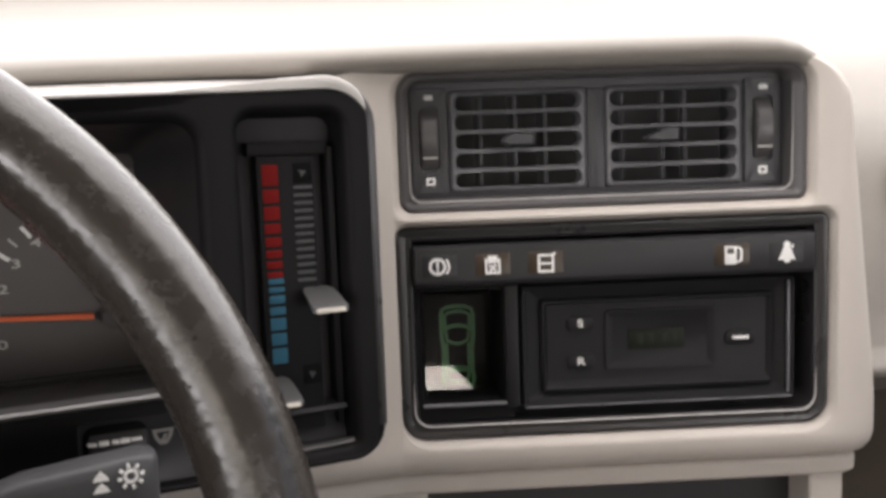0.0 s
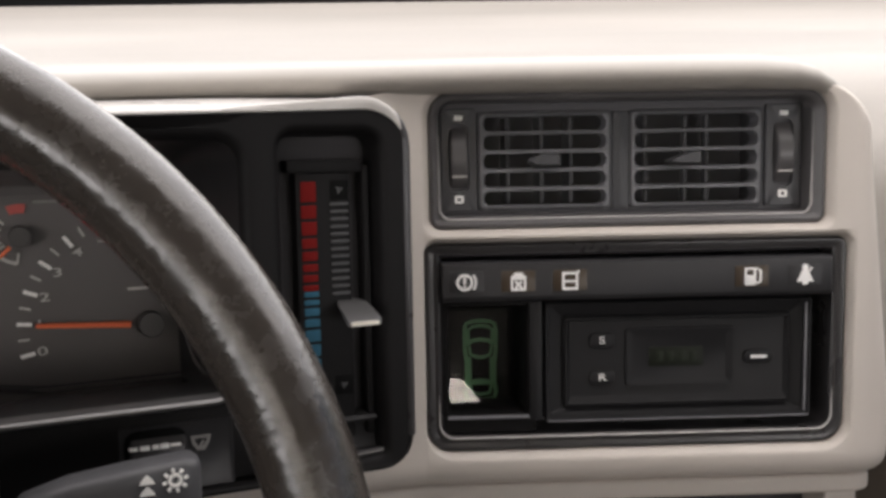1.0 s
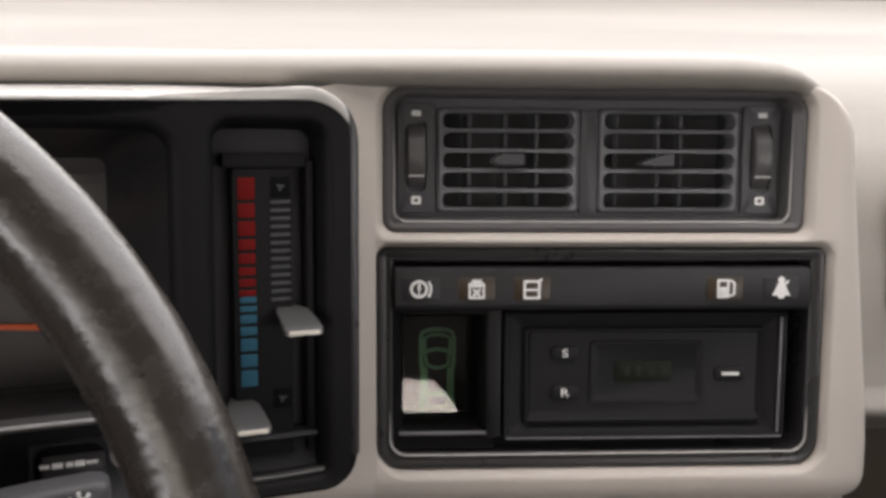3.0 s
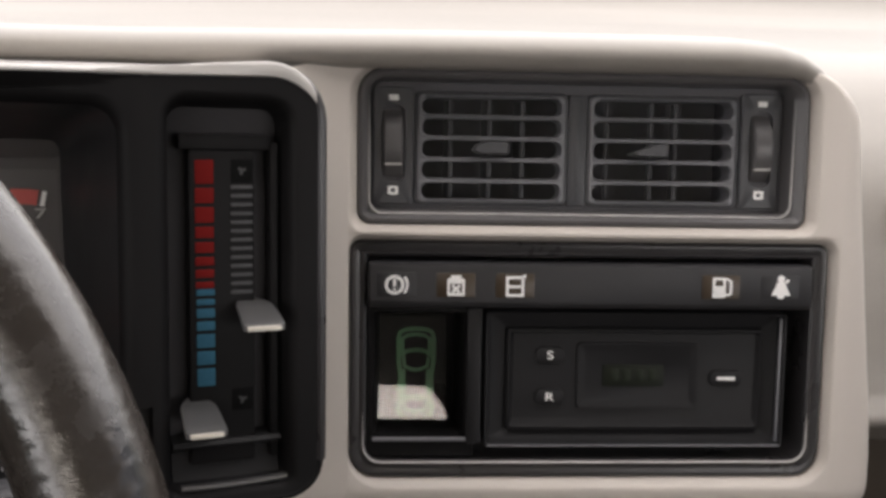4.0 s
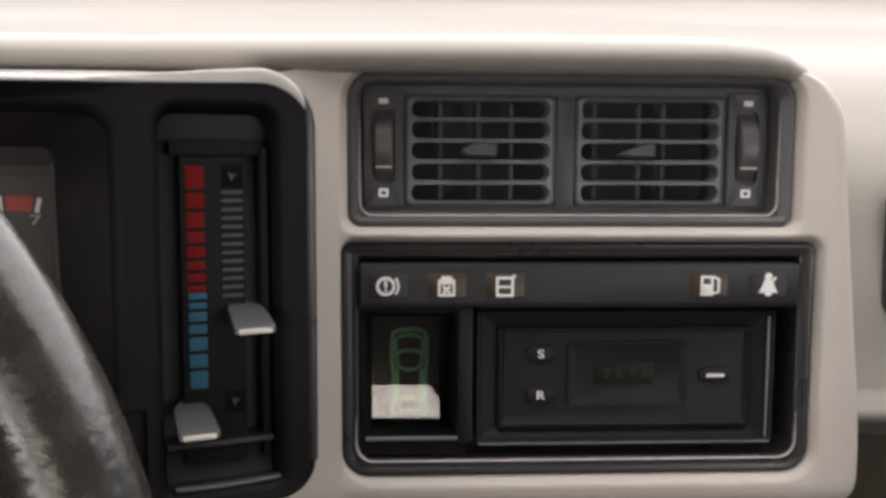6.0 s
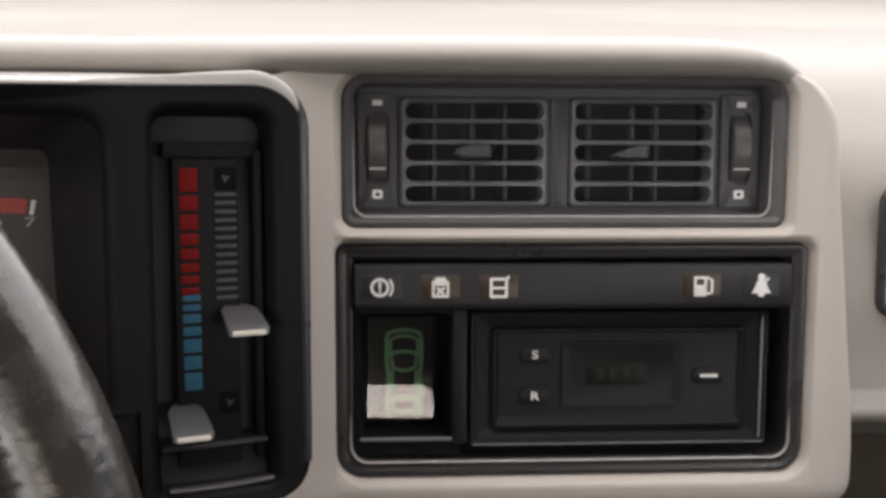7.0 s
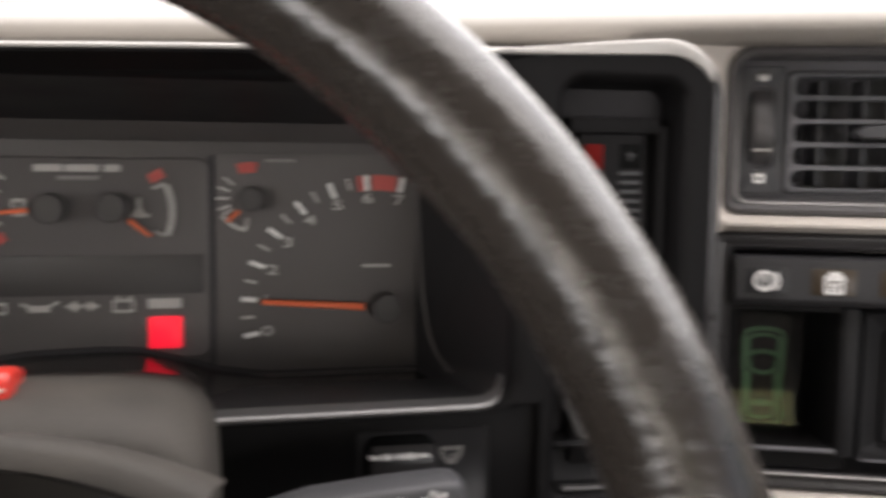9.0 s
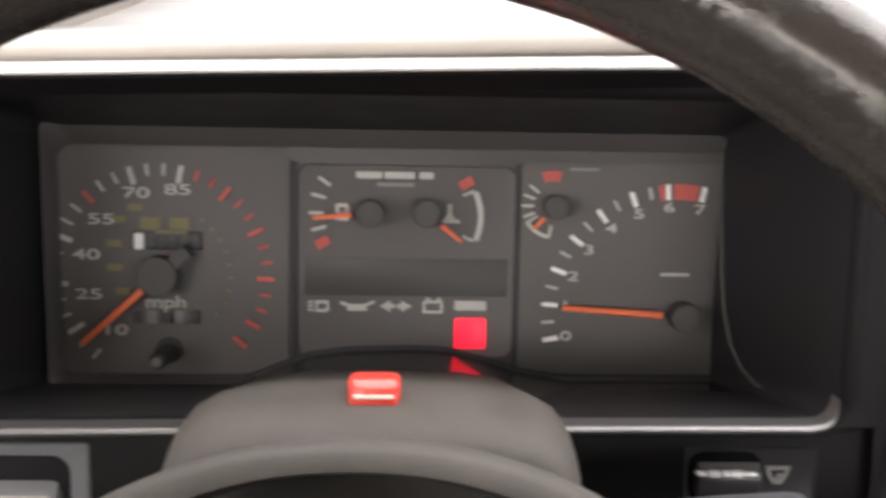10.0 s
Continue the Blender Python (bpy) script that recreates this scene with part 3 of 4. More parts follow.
for i in range(5):
    part("trip_wheel", slabbed(-457 + 5.8 * i, -453 + 5.8 * i, -21.5, -16, WD - 1.4, WD - 0.4, 0.6, 0.3), GREYBLACK if i % 2 else GREY, cluster)
needle(SX, SZ, 9, 43, 222, 3.2, 8.3, HUBCAP)
part("hub_arm", barred(SX + 7, SZ + 6, 14, 6, 40, WD - 8, WD - 2), HUBCAP, cluster)
part("knob_socket", disc(bmesh.new(), -442.4, -32.9, 5.6, WD - 1.6, WD - 0.4), BLACK, cluster)
knob = part("trip_knob", disc(bmesh.new(), -442.6, -33.2, 3.4, WD - 21, WD - 1, e=0.9), BLACK, cluster)
part("knob_cap", disc(bmesh.new(), -442.6, -33.2, 2.2, WD - 21.4, WD - 20.8, n=16, e=0.2), GREYMETAL, knob)

# fuel and temperature
for x, z, a in ((-377.6, 38.8, -35), (-380, 32.7, -15), (-381.1, 25.6, 0), (-379.9, 19.3, 15)):
    part("fuel_tick", barred(x, z, 6, 1.3, a, *MARK), DIMWHITE, cluster)
part("red_mark", barred(-378.3, 13.4, 6, 4, 30, *MARK), DIALRED, cluster)
part("red_mark", barred(-318.9, 38.7, 6, 4, 30, *MARK), DIALRED, cluster)
part("temperature_arc", ring_band(bmesh.new(), -336.5, 24.6, 22.6, 24.8, -24, 26, *MARK), DIMWHITE, cluster)
part("arc_end", barred(-318, 34.6, 5, 1.1, 22, *MARK), DIMWHITE, cluster)
part("arc_end", barred(-318, 15.6, 5, 1.1, -25, *MARK), DIMWHITE, cluster)
needle(-358.4, 26, 8, 23.5, 185, 2.2, 5.8, HUBCAP)
needle(-335.4, 26.4, 8, 18.5, -39, 2.2, 5.8, HUBCAP)
pump = part("fuel_symbol", lofted([rr(-373, -367.6, 22.6, 29.6, 1, MARK[1]), rr(-373, -367.6, 22.6, 29.6, 1, MARK[0]), rr(-371.6, -369, 26, 28.4, 0.4, MARK[0]), rr(-371.6, -369, 26, 28.4, 0.4, MARK[1])]), DIMWHITE, cluster)
b = bmesh.new()
bar(b, -325.8, 27, 6, 1.8, 90, *MARK)
bar(b, -325.2, 22.8, 7, 1.4, 0, *MARK)
disc(b, -325.8, 24, 2, *MARK, n=12, e=0.1)
part("temperature_symbol", b, DIMWHITE, cluster)
for x0, x1 in ((-364.5, -354), (-353, -340.5), (-338.5, -332.5)):
    part("title_bar", slabbed(x0, x1, 40.2, 43, *MARK, 0.3, 0.05), DIMWHITE, cluster)
part("title_bar", slabbed(-356, -340.5, 37, 38.6, *MARK, 0.3, 0.05), OLDWHITE, cluster)

# row of warning symbols and the lit red lamp
def frame_mark(x0, x1, z0, z1, t):
    return lofted([rr(x0, x1, z0, z1, 0.8, MARK[1]), rr(x0, x1, z0, z1, 0.8, MARK[0]), rr(x0 + t, x1 - t, z0 + t, z1 - t, 0.4, MARK[0]), rr(x0 + t, x1 - t, z0 + t, z1 - t, 0.4, MARK[1])])


part("beam_symbol", frame_mark(-381.5, -375.8, -16, -11.2, 1.1), DIMWHITE, cluster)
for i in range(3):
    part("beam_ray", slabbed(-384.6, -382.2, -15.6 + 1.7 * i, -14.7 + 1.7 * i, *MARK, 0.2, 0.05), DIMWHITE, cluster)
b = bmesh.new()
bar(b, -364, -14, 8, 2.6, 0, *MARK)
bar(b, -369, -12.6, 4, 1.2, -20, *MARK)
bar(b, -359, -12.4, 5, 1.1, 25, *MARK)
part("oil_symbol", b, DIMWHITE, cluster)
b = bmesh.new()
for side in (-1, 1):
    tip = [(-347.8 + side * 6.6, -13.3), (-347.8 + side * 2.2, -10.9), (-347.8 + side * 2.2, -15.7)]
    loft(b, [[(x, y, z) for x, z in tip] for y in MARK], True, True)
    bar(b, -347.8 + side * 1.4, -13.3, 1.8, 1.6, 0, *MARK)
part("indicator_symbol", b, DIMWHITE, cluster)
part("battery_symbol", frame_mark(-336.5, -328, -16.2, -10.8, 1.1), DIMWHITE, cluster)
for x in (-335, -330.6):
    part("battery_terminal", slabbed(x, x + 1.8, -10.6, -9.6, *MARK, 0.2, 0.05), DIMWHITE, cluster)
part("caption_bar", slabbed(-323, -309.8, -14.8, -10.8, *MARK, 0.3, 0.05), DIMWHITE, cluster)
part("brake_lamp", slabbed(-322.8, -309.8, -31.2, -18.2, WD - 1.4, WD - 0.6, 0.8, 0.2), REDLAMP, cluster, "lit red warning lamp")

# tachometer, 0 to 7
TX, TZ = -230.0, -16.7
rev = lambda v: 191 - 16.05 * v
for v in range(8):
    r1 = 56.3
    tick_set("major_tick", TX, TZ, r1 - 6.5, r1, [rev(v)], 1.9, WHITE)
    c, s = math.cos(radians(rev(v))), math.sin(radians(rev(v)))
    lettering("number", str(v), TX + c * (r1 - 9.8), TZ + s * (r1 - 9.8), 5.8, MARK[0], DIMWHITE, cluster, 1.7)
tick_set("minor_tick", TX, TZ, 51, 56, [rev(v + 0.5) for v in range(6)], 1.1, DIMWHITE)
part("red_band", ring_band(bmesh.new(), TX, TZ, 49.8, 56.3, rev(6.15), rev(6.85), *MARK), DIALRED, cluster)
part("red_band", ring_band(bmesh.new(), TX, TZ, 49.8, 56.3, rev(5.75), rev(5.9), *MARK), DIALRED, cluster)
needle(-226.1, -16.2, 9.5, 52, 176, 3.2, 6.2, HUBCAP)
part("caption_bar", slabbed(-236, -224, 0.7, 2, *MARK, 0.3, 0.05), DIMWHITE, cluster)
# boost gauge
BX, BZ = -282.2, 29.7
tick_set("boost_tick", BX, BZ, 8.5, 13.5, [140, 160, 180, 200], 1.1, DIMWHITE)
part("red_band", ring_band(bmesh.new(), BX, BZ, 10.5, 14.8, 78, 112, *MARK), DIALRED, cluster)
part("boost_arc", ring_band(bmesh.new(), BX, BZ, 12.2, 13.8, 212, 262, *MARK), DIMWHITE, cluster)
for a in (212, 262):
    part("arc_end", barred(BX + 10.5 * math.cos(radians(a)), BZ + 10.5 * math.sin(radians(a)), 5, 1.1, a, *MARK), DIMWHITE, cluster)
needle(BX, BZ, 6.5, 13, 226, 2.0, 5.0, HUBCAP)
part("caption_bar", slabbed(-276, -264, 44.6, 45.8, *MARK, 0.3, 0.05), OLDWHITE, cluster)


# ---- heater control ----
heater = thing("heater_control", POD, (-160, 0, -70), "black sliding heater control with red and blue marks", "heater control")
WELL = (-181.5, -138.5, -68, 74)
b = bmesh.new()
loft(b, [rr(-188, -126.6, -73.2, 83.4, (1, 17, 12, 1), -9.5, 8), rr(*inset(WELL, -4), (11, 11, 5, 5), -9.5, 8), rr(*inset(WELL, -2.4), (9.4, 9.4, 5, 5), -9.1, 8), rr(*inset(WELL, -1), (8, 8, 5, 5), -7.8, 8), rr(*WELL, (7, 7, 4, 4), -5, 8), rr(*inset(WELL, 1.5), (6, 6, 3, 3), 6, 8)])
part("well", b, PODBLACK, heater)
PL = -1.0
part("well_back", slabbed(-181, -139, -67, 73, 8, 10, 5), DEEP, heater)
b = bmesh.new()
slab(b, -173.4, -149.5, -60, 57, PL, 7, 1, 0.4)
slab(b, -177, -144, 57.2, 62.5, PL - 0.6, 7, 0.8, 0.4)
part("plate", b, PODBLACK, heater)
part("right_strip", slabbed(-143.6, -140.6, -60, 60, PL, 7, 0.8), PODBLACK, heater)
z = 53.4
for h in (8.7, 5.6, 5.7, 4.2, 4.0, 3.2, 3.0, 2.5):
    part("red_mark", slabbed(-171.3, -164.6, z - h, z, PL - 0.35, PL, 0.4, 0.1), REDMARK, heater)
    z -= h + 1.45
z = 6.0
for h in (2.3, 2.2, 3.4, 3.4, 5.1, 5.1, 6.6):
    part("blue_mark", slabbed(-171.0, -164.4, z - h, z, PL - 0.35, PL, 0.4, 0.1), BLUEMARK, heater)
    z -= h + 1.35
me = mesh_of(slabbed(-158.3, -150.3, -0.65, 0.65, PL - 0.35, PL, 0.3, 0.1), GREY)
for i in range(13):
    piece("speed_mark", me, heater, shift(0, 0, 43.5 - 3.25 * i))
for z in (49.6, -36.2):
    sq = part("fan_symbol", slabbed(-158.2, -150.4, z - 4.2, z + 4.2, PL - 0.3, PL, 0.5, 0.1), PITCH, heater)
    b = bmesh.new()
    for a in (20, 140, 260):
        bar(b, -154.3 + 0.8 * math.cos(radians(a)), z + 0.8 * math.sin(radians(a)), 1.6, 0.9, a, PL - 0.5, PL - 0.3)
    part("fan_blade", b, GREY, sq)
part("bottom_ledge", lofted([[(-180, 6, -50), (-140, 6, -50)], [(-180, -2, -51), (-140, -2, -51)], [(-180, -3.2, -52.4), (-140, -3.2, -52.4)], [(-180, 4, -56), (-140, 4, -56)], [(-180, 0, -66), (-140, 0, -66)], [(-180, -6, -68), (-140, -6, -68)]], closed=False), CLOCKBLACK, heater)

part("tray_edge", lofted([[(u, w, z + 0.0016 * (u + 160) ** 2) for u in (-178, -170, -160, -150, -141, -138.5)] for w, z in ((-3.4, -66.6), (-5.4, -66.2), (-6.6, -66.6), (-6.9, -67.4), (-6.4, -68.4))], closed=False), LIPGREY, heater, "polished front edge of the tray")


def slider(x0, x1, z, label):
    b = bmesh.new()
    loops = []
    for y, top, thick, grow in ((6, z + 1.0, 1.2, -5.0), (-3, z + 0.6, 1.4, -1.4), (-6, z + 0.2, 1.6, -0.6), (-13, z - 1.6, 2.0, -0.2), (-18, z - 3.2, 2.3, 0.1), (-21.5, z - 4.4, 2.6, 0.2), (-22.5, z - 5.0, 2.2, 0.0)):
        loops.append(rr(x0 - grow, x1 + grow, top - thick, top, 0.5, y, 2))
    loft(b, loops, True, True)
    lever = part("slider_knob", b, GREYMETAL, heater, label)
    part("pale_edge", slabbed(x0 + 1.2, x1 - 1.2, z - 7.2, z - 5.4, -23.2, -22.4, 0.4, 0.2), PAPER, lever)


slider(-158.3, -143.6, 0.5, "grey metal fan slider with a pale edge")
slider(-178.6, -164.4, -36.4, "grey metal temperature slider with a pale edge")


# ---- centre vents ----
vents = thing("air_vent_panel", DASH, (0, 20, 26), "black twin air vent panel with grey louvres", "air vent")
b = bmesh.new()
vr = lambda d: tuple(max(q + d, 0.3) for q in (12, 12, 5, 6))
loft(b, [rr(*inset(VENT, -0.3), vr(0.3), 18), rr(*inset(VENT, -0.3), vr(0.3), 7.0), rr(*inset(VENT, 0.8), vr(-0.8), 5.0), rr(*inset(VENT, 2.4), vr(-2.4), 4.6), rr(*inset(VENT, 4.2), vr(-4), 6.2), rr(-98, 91.4, 31.4, 89.5, vr(-6), 8), rr(-97.5, 90.6, 32, 88.6, vr(-6), 19)])
part("frame", b, VENTFRAME, vents)


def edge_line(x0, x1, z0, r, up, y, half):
    """A slim painted highlight along the foot of an opening, turned up round both corners and running out."""
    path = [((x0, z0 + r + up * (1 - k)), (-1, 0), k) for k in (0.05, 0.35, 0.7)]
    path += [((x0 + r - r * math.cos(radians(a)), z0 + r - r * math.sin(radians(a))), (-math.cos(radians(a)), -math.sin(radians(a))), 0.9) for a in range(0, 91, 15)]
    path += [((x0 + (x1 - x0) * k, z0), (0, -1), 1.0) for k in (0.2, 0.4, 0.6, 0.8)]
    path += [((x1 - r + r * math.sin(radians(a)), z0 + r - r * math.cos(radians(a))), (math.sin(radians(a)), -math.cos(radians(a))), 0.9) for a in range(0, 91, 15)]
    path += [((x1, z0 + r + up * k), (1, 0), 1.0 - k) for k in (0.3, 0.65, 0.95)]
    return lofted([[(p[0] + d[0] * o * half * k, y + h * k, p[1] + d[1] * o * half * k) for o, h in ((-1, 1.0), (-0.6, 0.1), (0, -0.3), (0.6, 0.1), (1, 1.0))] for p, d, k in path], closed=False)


part("lower_lip", edge_line(-98, 91.4, 30.6, 6, 48, 6.2, 0.75), LIPGLINT, vents, "pale painted highlight along the lower edge")
part("backing", lofted([rr(-98, 91.5, 31, 90, 5, 15), rr(-78, 70, 34.6, 84, 2, 15), rr(-78, 70, 34.6, 84, 2, 48)], cap_last=True), VOID, vents)
part("shadow_box", slabbed(-80, 72, 33, 86, 49, 51, 2), VOID, vents)
part("centre_bar", slabbed(-8.6, -0.2, 34, 84, 12.5, 30, 1.5, 0.8), GREYDARK, vents)
part("centre_rib", slabbed(-7.2, -1.8, 35.5, 82.5, 11.9, 14, 2.4, 1.6), GREYDARK, vents)


def vent_barrel(x0, x1, vane_xs, lean, tab):
    barrel = part("vent_barrel", lofted([rr(x0 - 0.6, x1 + 0.6, 34.0, 84.8, 3.2, 34), rr(x0 - 0.6, x1 + 0.6, 34.0, 84.8, 3.2, 14.2), rr(x0, x1, 34.6, 84.2, 3, 13.0), rr(x0 + 0.9, x1 - 0.9, 35.4, 83.4, 2.8, 12.8), rr(x0 + 1, x1 - 1, 35.6, 83.2, 2.6, 34)]), GREYDARK, vents)
    pitch = (83.2 - 35.6) / 5
    b = bmesh.new()
    loft(b, [rr(x0 + 0.9, x1 - 0.9, -pitch / 2, pitch / 2, 0.05, 14.0), rr(x0 + 1.2, x1 - 1.2, -pitch / 2, pitch / 2, 0.05, 13.0), rr(x0 + 2.0, x1 - 2.0, -pitch / 2 + 0.6, pitch / 2 - 0.6, 3.8, 12.6), rr(x0 + 2.6, x1 - 2.6, -pitch / 2 + 1.0, pitch / 2 - 1.0, 3.5, 13.2), rr(x0 + 2.8, x1 - 2.8, -pitch / 2 + 1.0, pitch / 2 - 0.8, 3.5, 25)])
    me = mesh_of(b, GREYBLACK)
    for i in range(5):
        louvre = new("louvre", me)
        louvre.parent = barrel
        louvre.matrix_basis = shift(0, 0, 35.6 + pitch * (i + 0.5))
    me = mesh_of(slabbed(-1.1, 1.1, 36.8, 81.8, 25, 42, 0.5, 0.4), GREYDARK)
    for x in vane_xs:
        vane = new("vane", me)
        vane.parent = barrel
        vane.matrix_basis = shift(x, 30, 0) @ pose(0, 0, 0, 0, 0, lean) @ shift(0, -30, 0)
    cx, cz = sum(x for x, z in tab) / len(tab), sum(z for x, z in tab) / len(tab)
    swell = lambda k, dz, y: [(cx + (x - cx) * k, y, cz + (z - cz) * k + dz) for x, z in tab]
    b = lofted([swell(0.7, -0.6, 24), swell(0.9, -0.4, 12), swell(1.0, 0, 7), swell(1.0, 0.2, 4), swell(0.86, 0.3, 2.6)], cap_first=True, cap_last=True)
    grip = part("direction_tab", b, GREYDARK, vents)
    grip.parent, grip.matrix_basis = barrel, Matrix.Identity(4)


vent_barrel(-77.4, -9.2, (-61.5, -43.6, -28.2), 4, [(-53, 58.8), (-50, 57.2), (-37.2, 57.0), (-36.2, 58), (-36.2, 61.6), (-38, 62.8), (-47, 62.4), (-51.6, 60.8)])
vent_barrel(0.3, 69.4, (12.5, 33.5, 45), -12, [(17.5, 58.0), (22, 57.0), (34, 56.8), (35, 58), (35, 62.4), (33, 63.2), (28, 62.0), (22, 60.0)])


def thumb_wheel(cx):
    plate = part("wheel_plate", lofted([rr(cx - 9.2, cx + 9.2, 34, 86.5, 2, 15), rr(cx - 9.2, cx + 9.2, 34, 86.5, 2, 13.4), rr(cx - 8.6, cx + 8.6, 34.6, 85.9, 2, 12.8), rr(cx - 5.2, cx + 5.2, 44, 78.6, 4.2, 12.8), rr(cx - 5, cx + 5, 44.2, 78.4, 4, 16), rr(cx - 5, cx + 5, 44.2, 78.4, 4, 40)]), GREYDARK, vents)
    b = bmesh.new()
    n, r, cy, cz = 48, 19.0, 26.5, 61.5
    ring = lambda x, q: [(cx + x, cy - q * math.cos(2 * math.pi * i / n), cz + q * math.sin(2 * math.pi * i / n)) for i in range(n)]
    loft(b, [ring(-4.3, r - 1), ring(-3.6, r - 0.2), ring(-2, r), ring(2, r), ring(3.6, r - 0.2), ring(4.3, r - 1)], True, True)
    wheel = part("thumb_wheel", b, VENTFRAME, vents)
    mark = part("white_line", slabbed(cx - 3.8, cx + 3.8, 51.6, 52.6, 9.2, 10.4, 0.3, 0.1), DIMWHITE, wheel)
    mark.matrix_basis = Matrix.Identity(4)
    part("open_symbol", slabbed(cx - 2.2, cx + 2.2, 80.4, 83, 12.4, 12.9, 0.5, 0.1), WHITE, vents)
    part("closed_symbol", lofted([rr(cx - 2.3, cx + 2.3, 38.4, 42.4, 0.8, 12.9), rr(cx - 2.3, cx + 2.3, 38.4, 42.4, 0.8, 12.4), rr(cx - 1, cx + 1, 39.6, 41.2, 0.4, 12.4), rr(cx - 1, cx + 1, 39.6, 41.2, 0.4, 12.9)]), WHITE, vents)


thumb_wheel(-87.4)
thumb_wheel(80.0)
# the grilles and wheels sit deeper than the frame
for ob in vents.children:
    if not ob.name.startswith(("frame", "lower_lip")):
        ob.matrix_basis = ob.matrix_basis @ shift(0, 3.2, 0)


# ---- warning light panel ----
panel = thing("warning_light_panel", DASH, (0, 20, -88), "black console panel with white warning symbols and pockets", "warning panel")
b = bmesh.new()
lr = lambda d: tuple(max(q + d, 0.3) for q in (5, 5, 12, 12))
loft(b, [rr(*inset(LOW, -0.3), lr(0.3), 18), rr(*inset(LOW, -0.3), lr(0.3), 6.6), rr(*inset(LOW, 1.2), lr(-1.2), 4.2), rr(*inset(LOW, 3.0), lr(-3), 4.2), rr(*inset(LOW, 4.6), lr(-4), 4.8), rr(-99.8, 103, -81.4, 13.4, lr(-5), 3.8), rr(-98.6, 102, -80.2, 12.6, lr(-6), 4.4), rr(-98.2, 101.6, -79.8, 12.2, lr(-6), 32)])
part("frame", b, FRAMEBLACK, panel)
part("lip_highlight", edge_line(-99.8, 103, -81.4, 8, 16, 3.4, 0.7), LIPGLINT, panel, "pale painted highlight along the lower edge")
part("backing", lofted([rr(-50, 103, -81, 13, 2, 30), rr(-49.5, 102, -80, 12, 2, 29.8)], cap_last=True), BLACK, panel)
part("symbol_strip", lofted([rr(-98, 100.2, -10.4, 9.8, 1, 20), rr(-98, 100.2, -10.4, 9.8, 1, 1), rr(-97.6, 99.8, -9.4, 9.4, 1, -0.8), rr(-97, 99.2, -7.6, 8.8, 0.8, -1.6)], cap_last=True), BLACK, panel)


SY = (-2.45, -2.0)


def symbol(name, glass, build):
    b = bmesh.new()
    build(b)
    return part(name, b, WHITE, glass, "white warning symbol")


def box_line(b, x0, x1, z0, z1, t, r=0.6):
    loft(b, [rr(x0, x1, z0, z1, r, SY[1], 3), rr(x0, x1, z0, z1, r, SY[0], 3), rr(x0 + t, x1 - t, z0 + t, z1 - t, max(r - t, 0.1), SY[0], 3), rr(x0 + t, x1 - t, z0 + t, z1 - t, max(r - t, 0.1), SY[1], 3)])


glasses = [part("symbol_lens", slabbed(x - 8.5, x + 8.5, -5.2, 5.4, -1.95, -1.3, 0.6, 0.1), AMBER if x in (-59.5, -33.5, 58.3) else BLACK, panel, "dark tinted warning lens") for x in (-85.3, -59.5, -33.5, 58.3, 85.3)]


def brake_symbol(b):
    ring_band(b, -86.3, 0, 2.9, 4.3, 0, 360, *SY, n=28)
    ring_band(b, -86.3, 0, 5.0, 6.1, -40, 40, *SY, n=12)
    bar(b, -86.3, 0.9, 3.2, 1.4, 90, *SY)
    bar(b, -86.3, -1.9, 1.1, 1.1, 90, *SY)


def case_symbol(b):
    box_line(b, -63.3, -55.7, -4.6, 3.0, 1.1)
    bar(b, -59.5, 3.6, 4.6, 1.6, 0, *SY)
    for a in (45, -45):
        bar(b, -59.5, -1.6, 4.6, 1.2, a, *SY)
    bar(b, -59.5, 1.3, 5, 1.0, 0, *SY)


def can_symbol(b):
    box_line(b, -37.6, -29.6, -4.8, 4.2, 1.2)
    bar(b, -33.6, -0.4, 6, 1.1, 0, *SY)
    bar(b, -29.8, 4.0, 2.2, 1.2, 40, *SY)


def pump_symbol(b):
    box_line(b, 54.4, 60.2, -4.6, 4.4, 1.1)
    slab(b, 55, 59.8, -4.2, 0.6, SY[0], SY[1], 0.3, 0.05)
    bar(b, 61.4, 3.4, 2.8, 1.0, -30, *SY)
    bar(b, 62.6, 0, 6, 1.1, 90, *SY)
    bar(b, 61.2, -3.2, 2.2, 1.0, 0, *SY)


def belt_symbol(b):
    disc(b, 85.3, 4.0, 1.7, *SY, n=14, e=0.1)
    outline = [(83.6, 2.6), (82.4, -0.5), (81.0, -3.4), (83.4, -3.2), (84.2, -4.8), (86.4, -4.8), (87.2, -3.2), (89.6, -3.4), (88.2, -0.5), (87.0, 2.6)]
    loft(b, [[(x, y, z) for x, z in outline] for y in SY], True, True)
    bar(b, 88.0, 3.0, 2.0, 0.9, 50, *SY)


for glass, name, build in zip(glasses, ("brake_symbol", "case_symbol", "can_symbol", "pump_symbol", "belt_symbol"), (brake_symbol, case_symbol, can_symbol, pump_symbol, belt_symbol)):
    symbol(name, glass, build)

# pocket with the green outline of a car
b = bmesh.new()
loft(b, [rr(-98, -50, -79, -11, 1, 14), rr(-98, -50, -79, -11, 1, 6), rr(-95.4, -54.4, -70.4, -13, 2, 6), rr(-94.6, -55.2, -69.6, -13.6, 2, 7.5), rr(-93, -56.5, -74, -14, 2, 56)])
part("display_pocket", b, PODBLACK, panel)
part("pocket_ledge", lofted([[(-95.5, 4.6, -71.8), (-53.5, 4.6, -71.8)], [(-95.5, 4.4, -71.0), (-53.5, 4.4, -71.0)], [(-95.5, 5.8, -70.2), (-53.5, 5.8, -70.2)]], closed=False), GREYBLACK, panel)
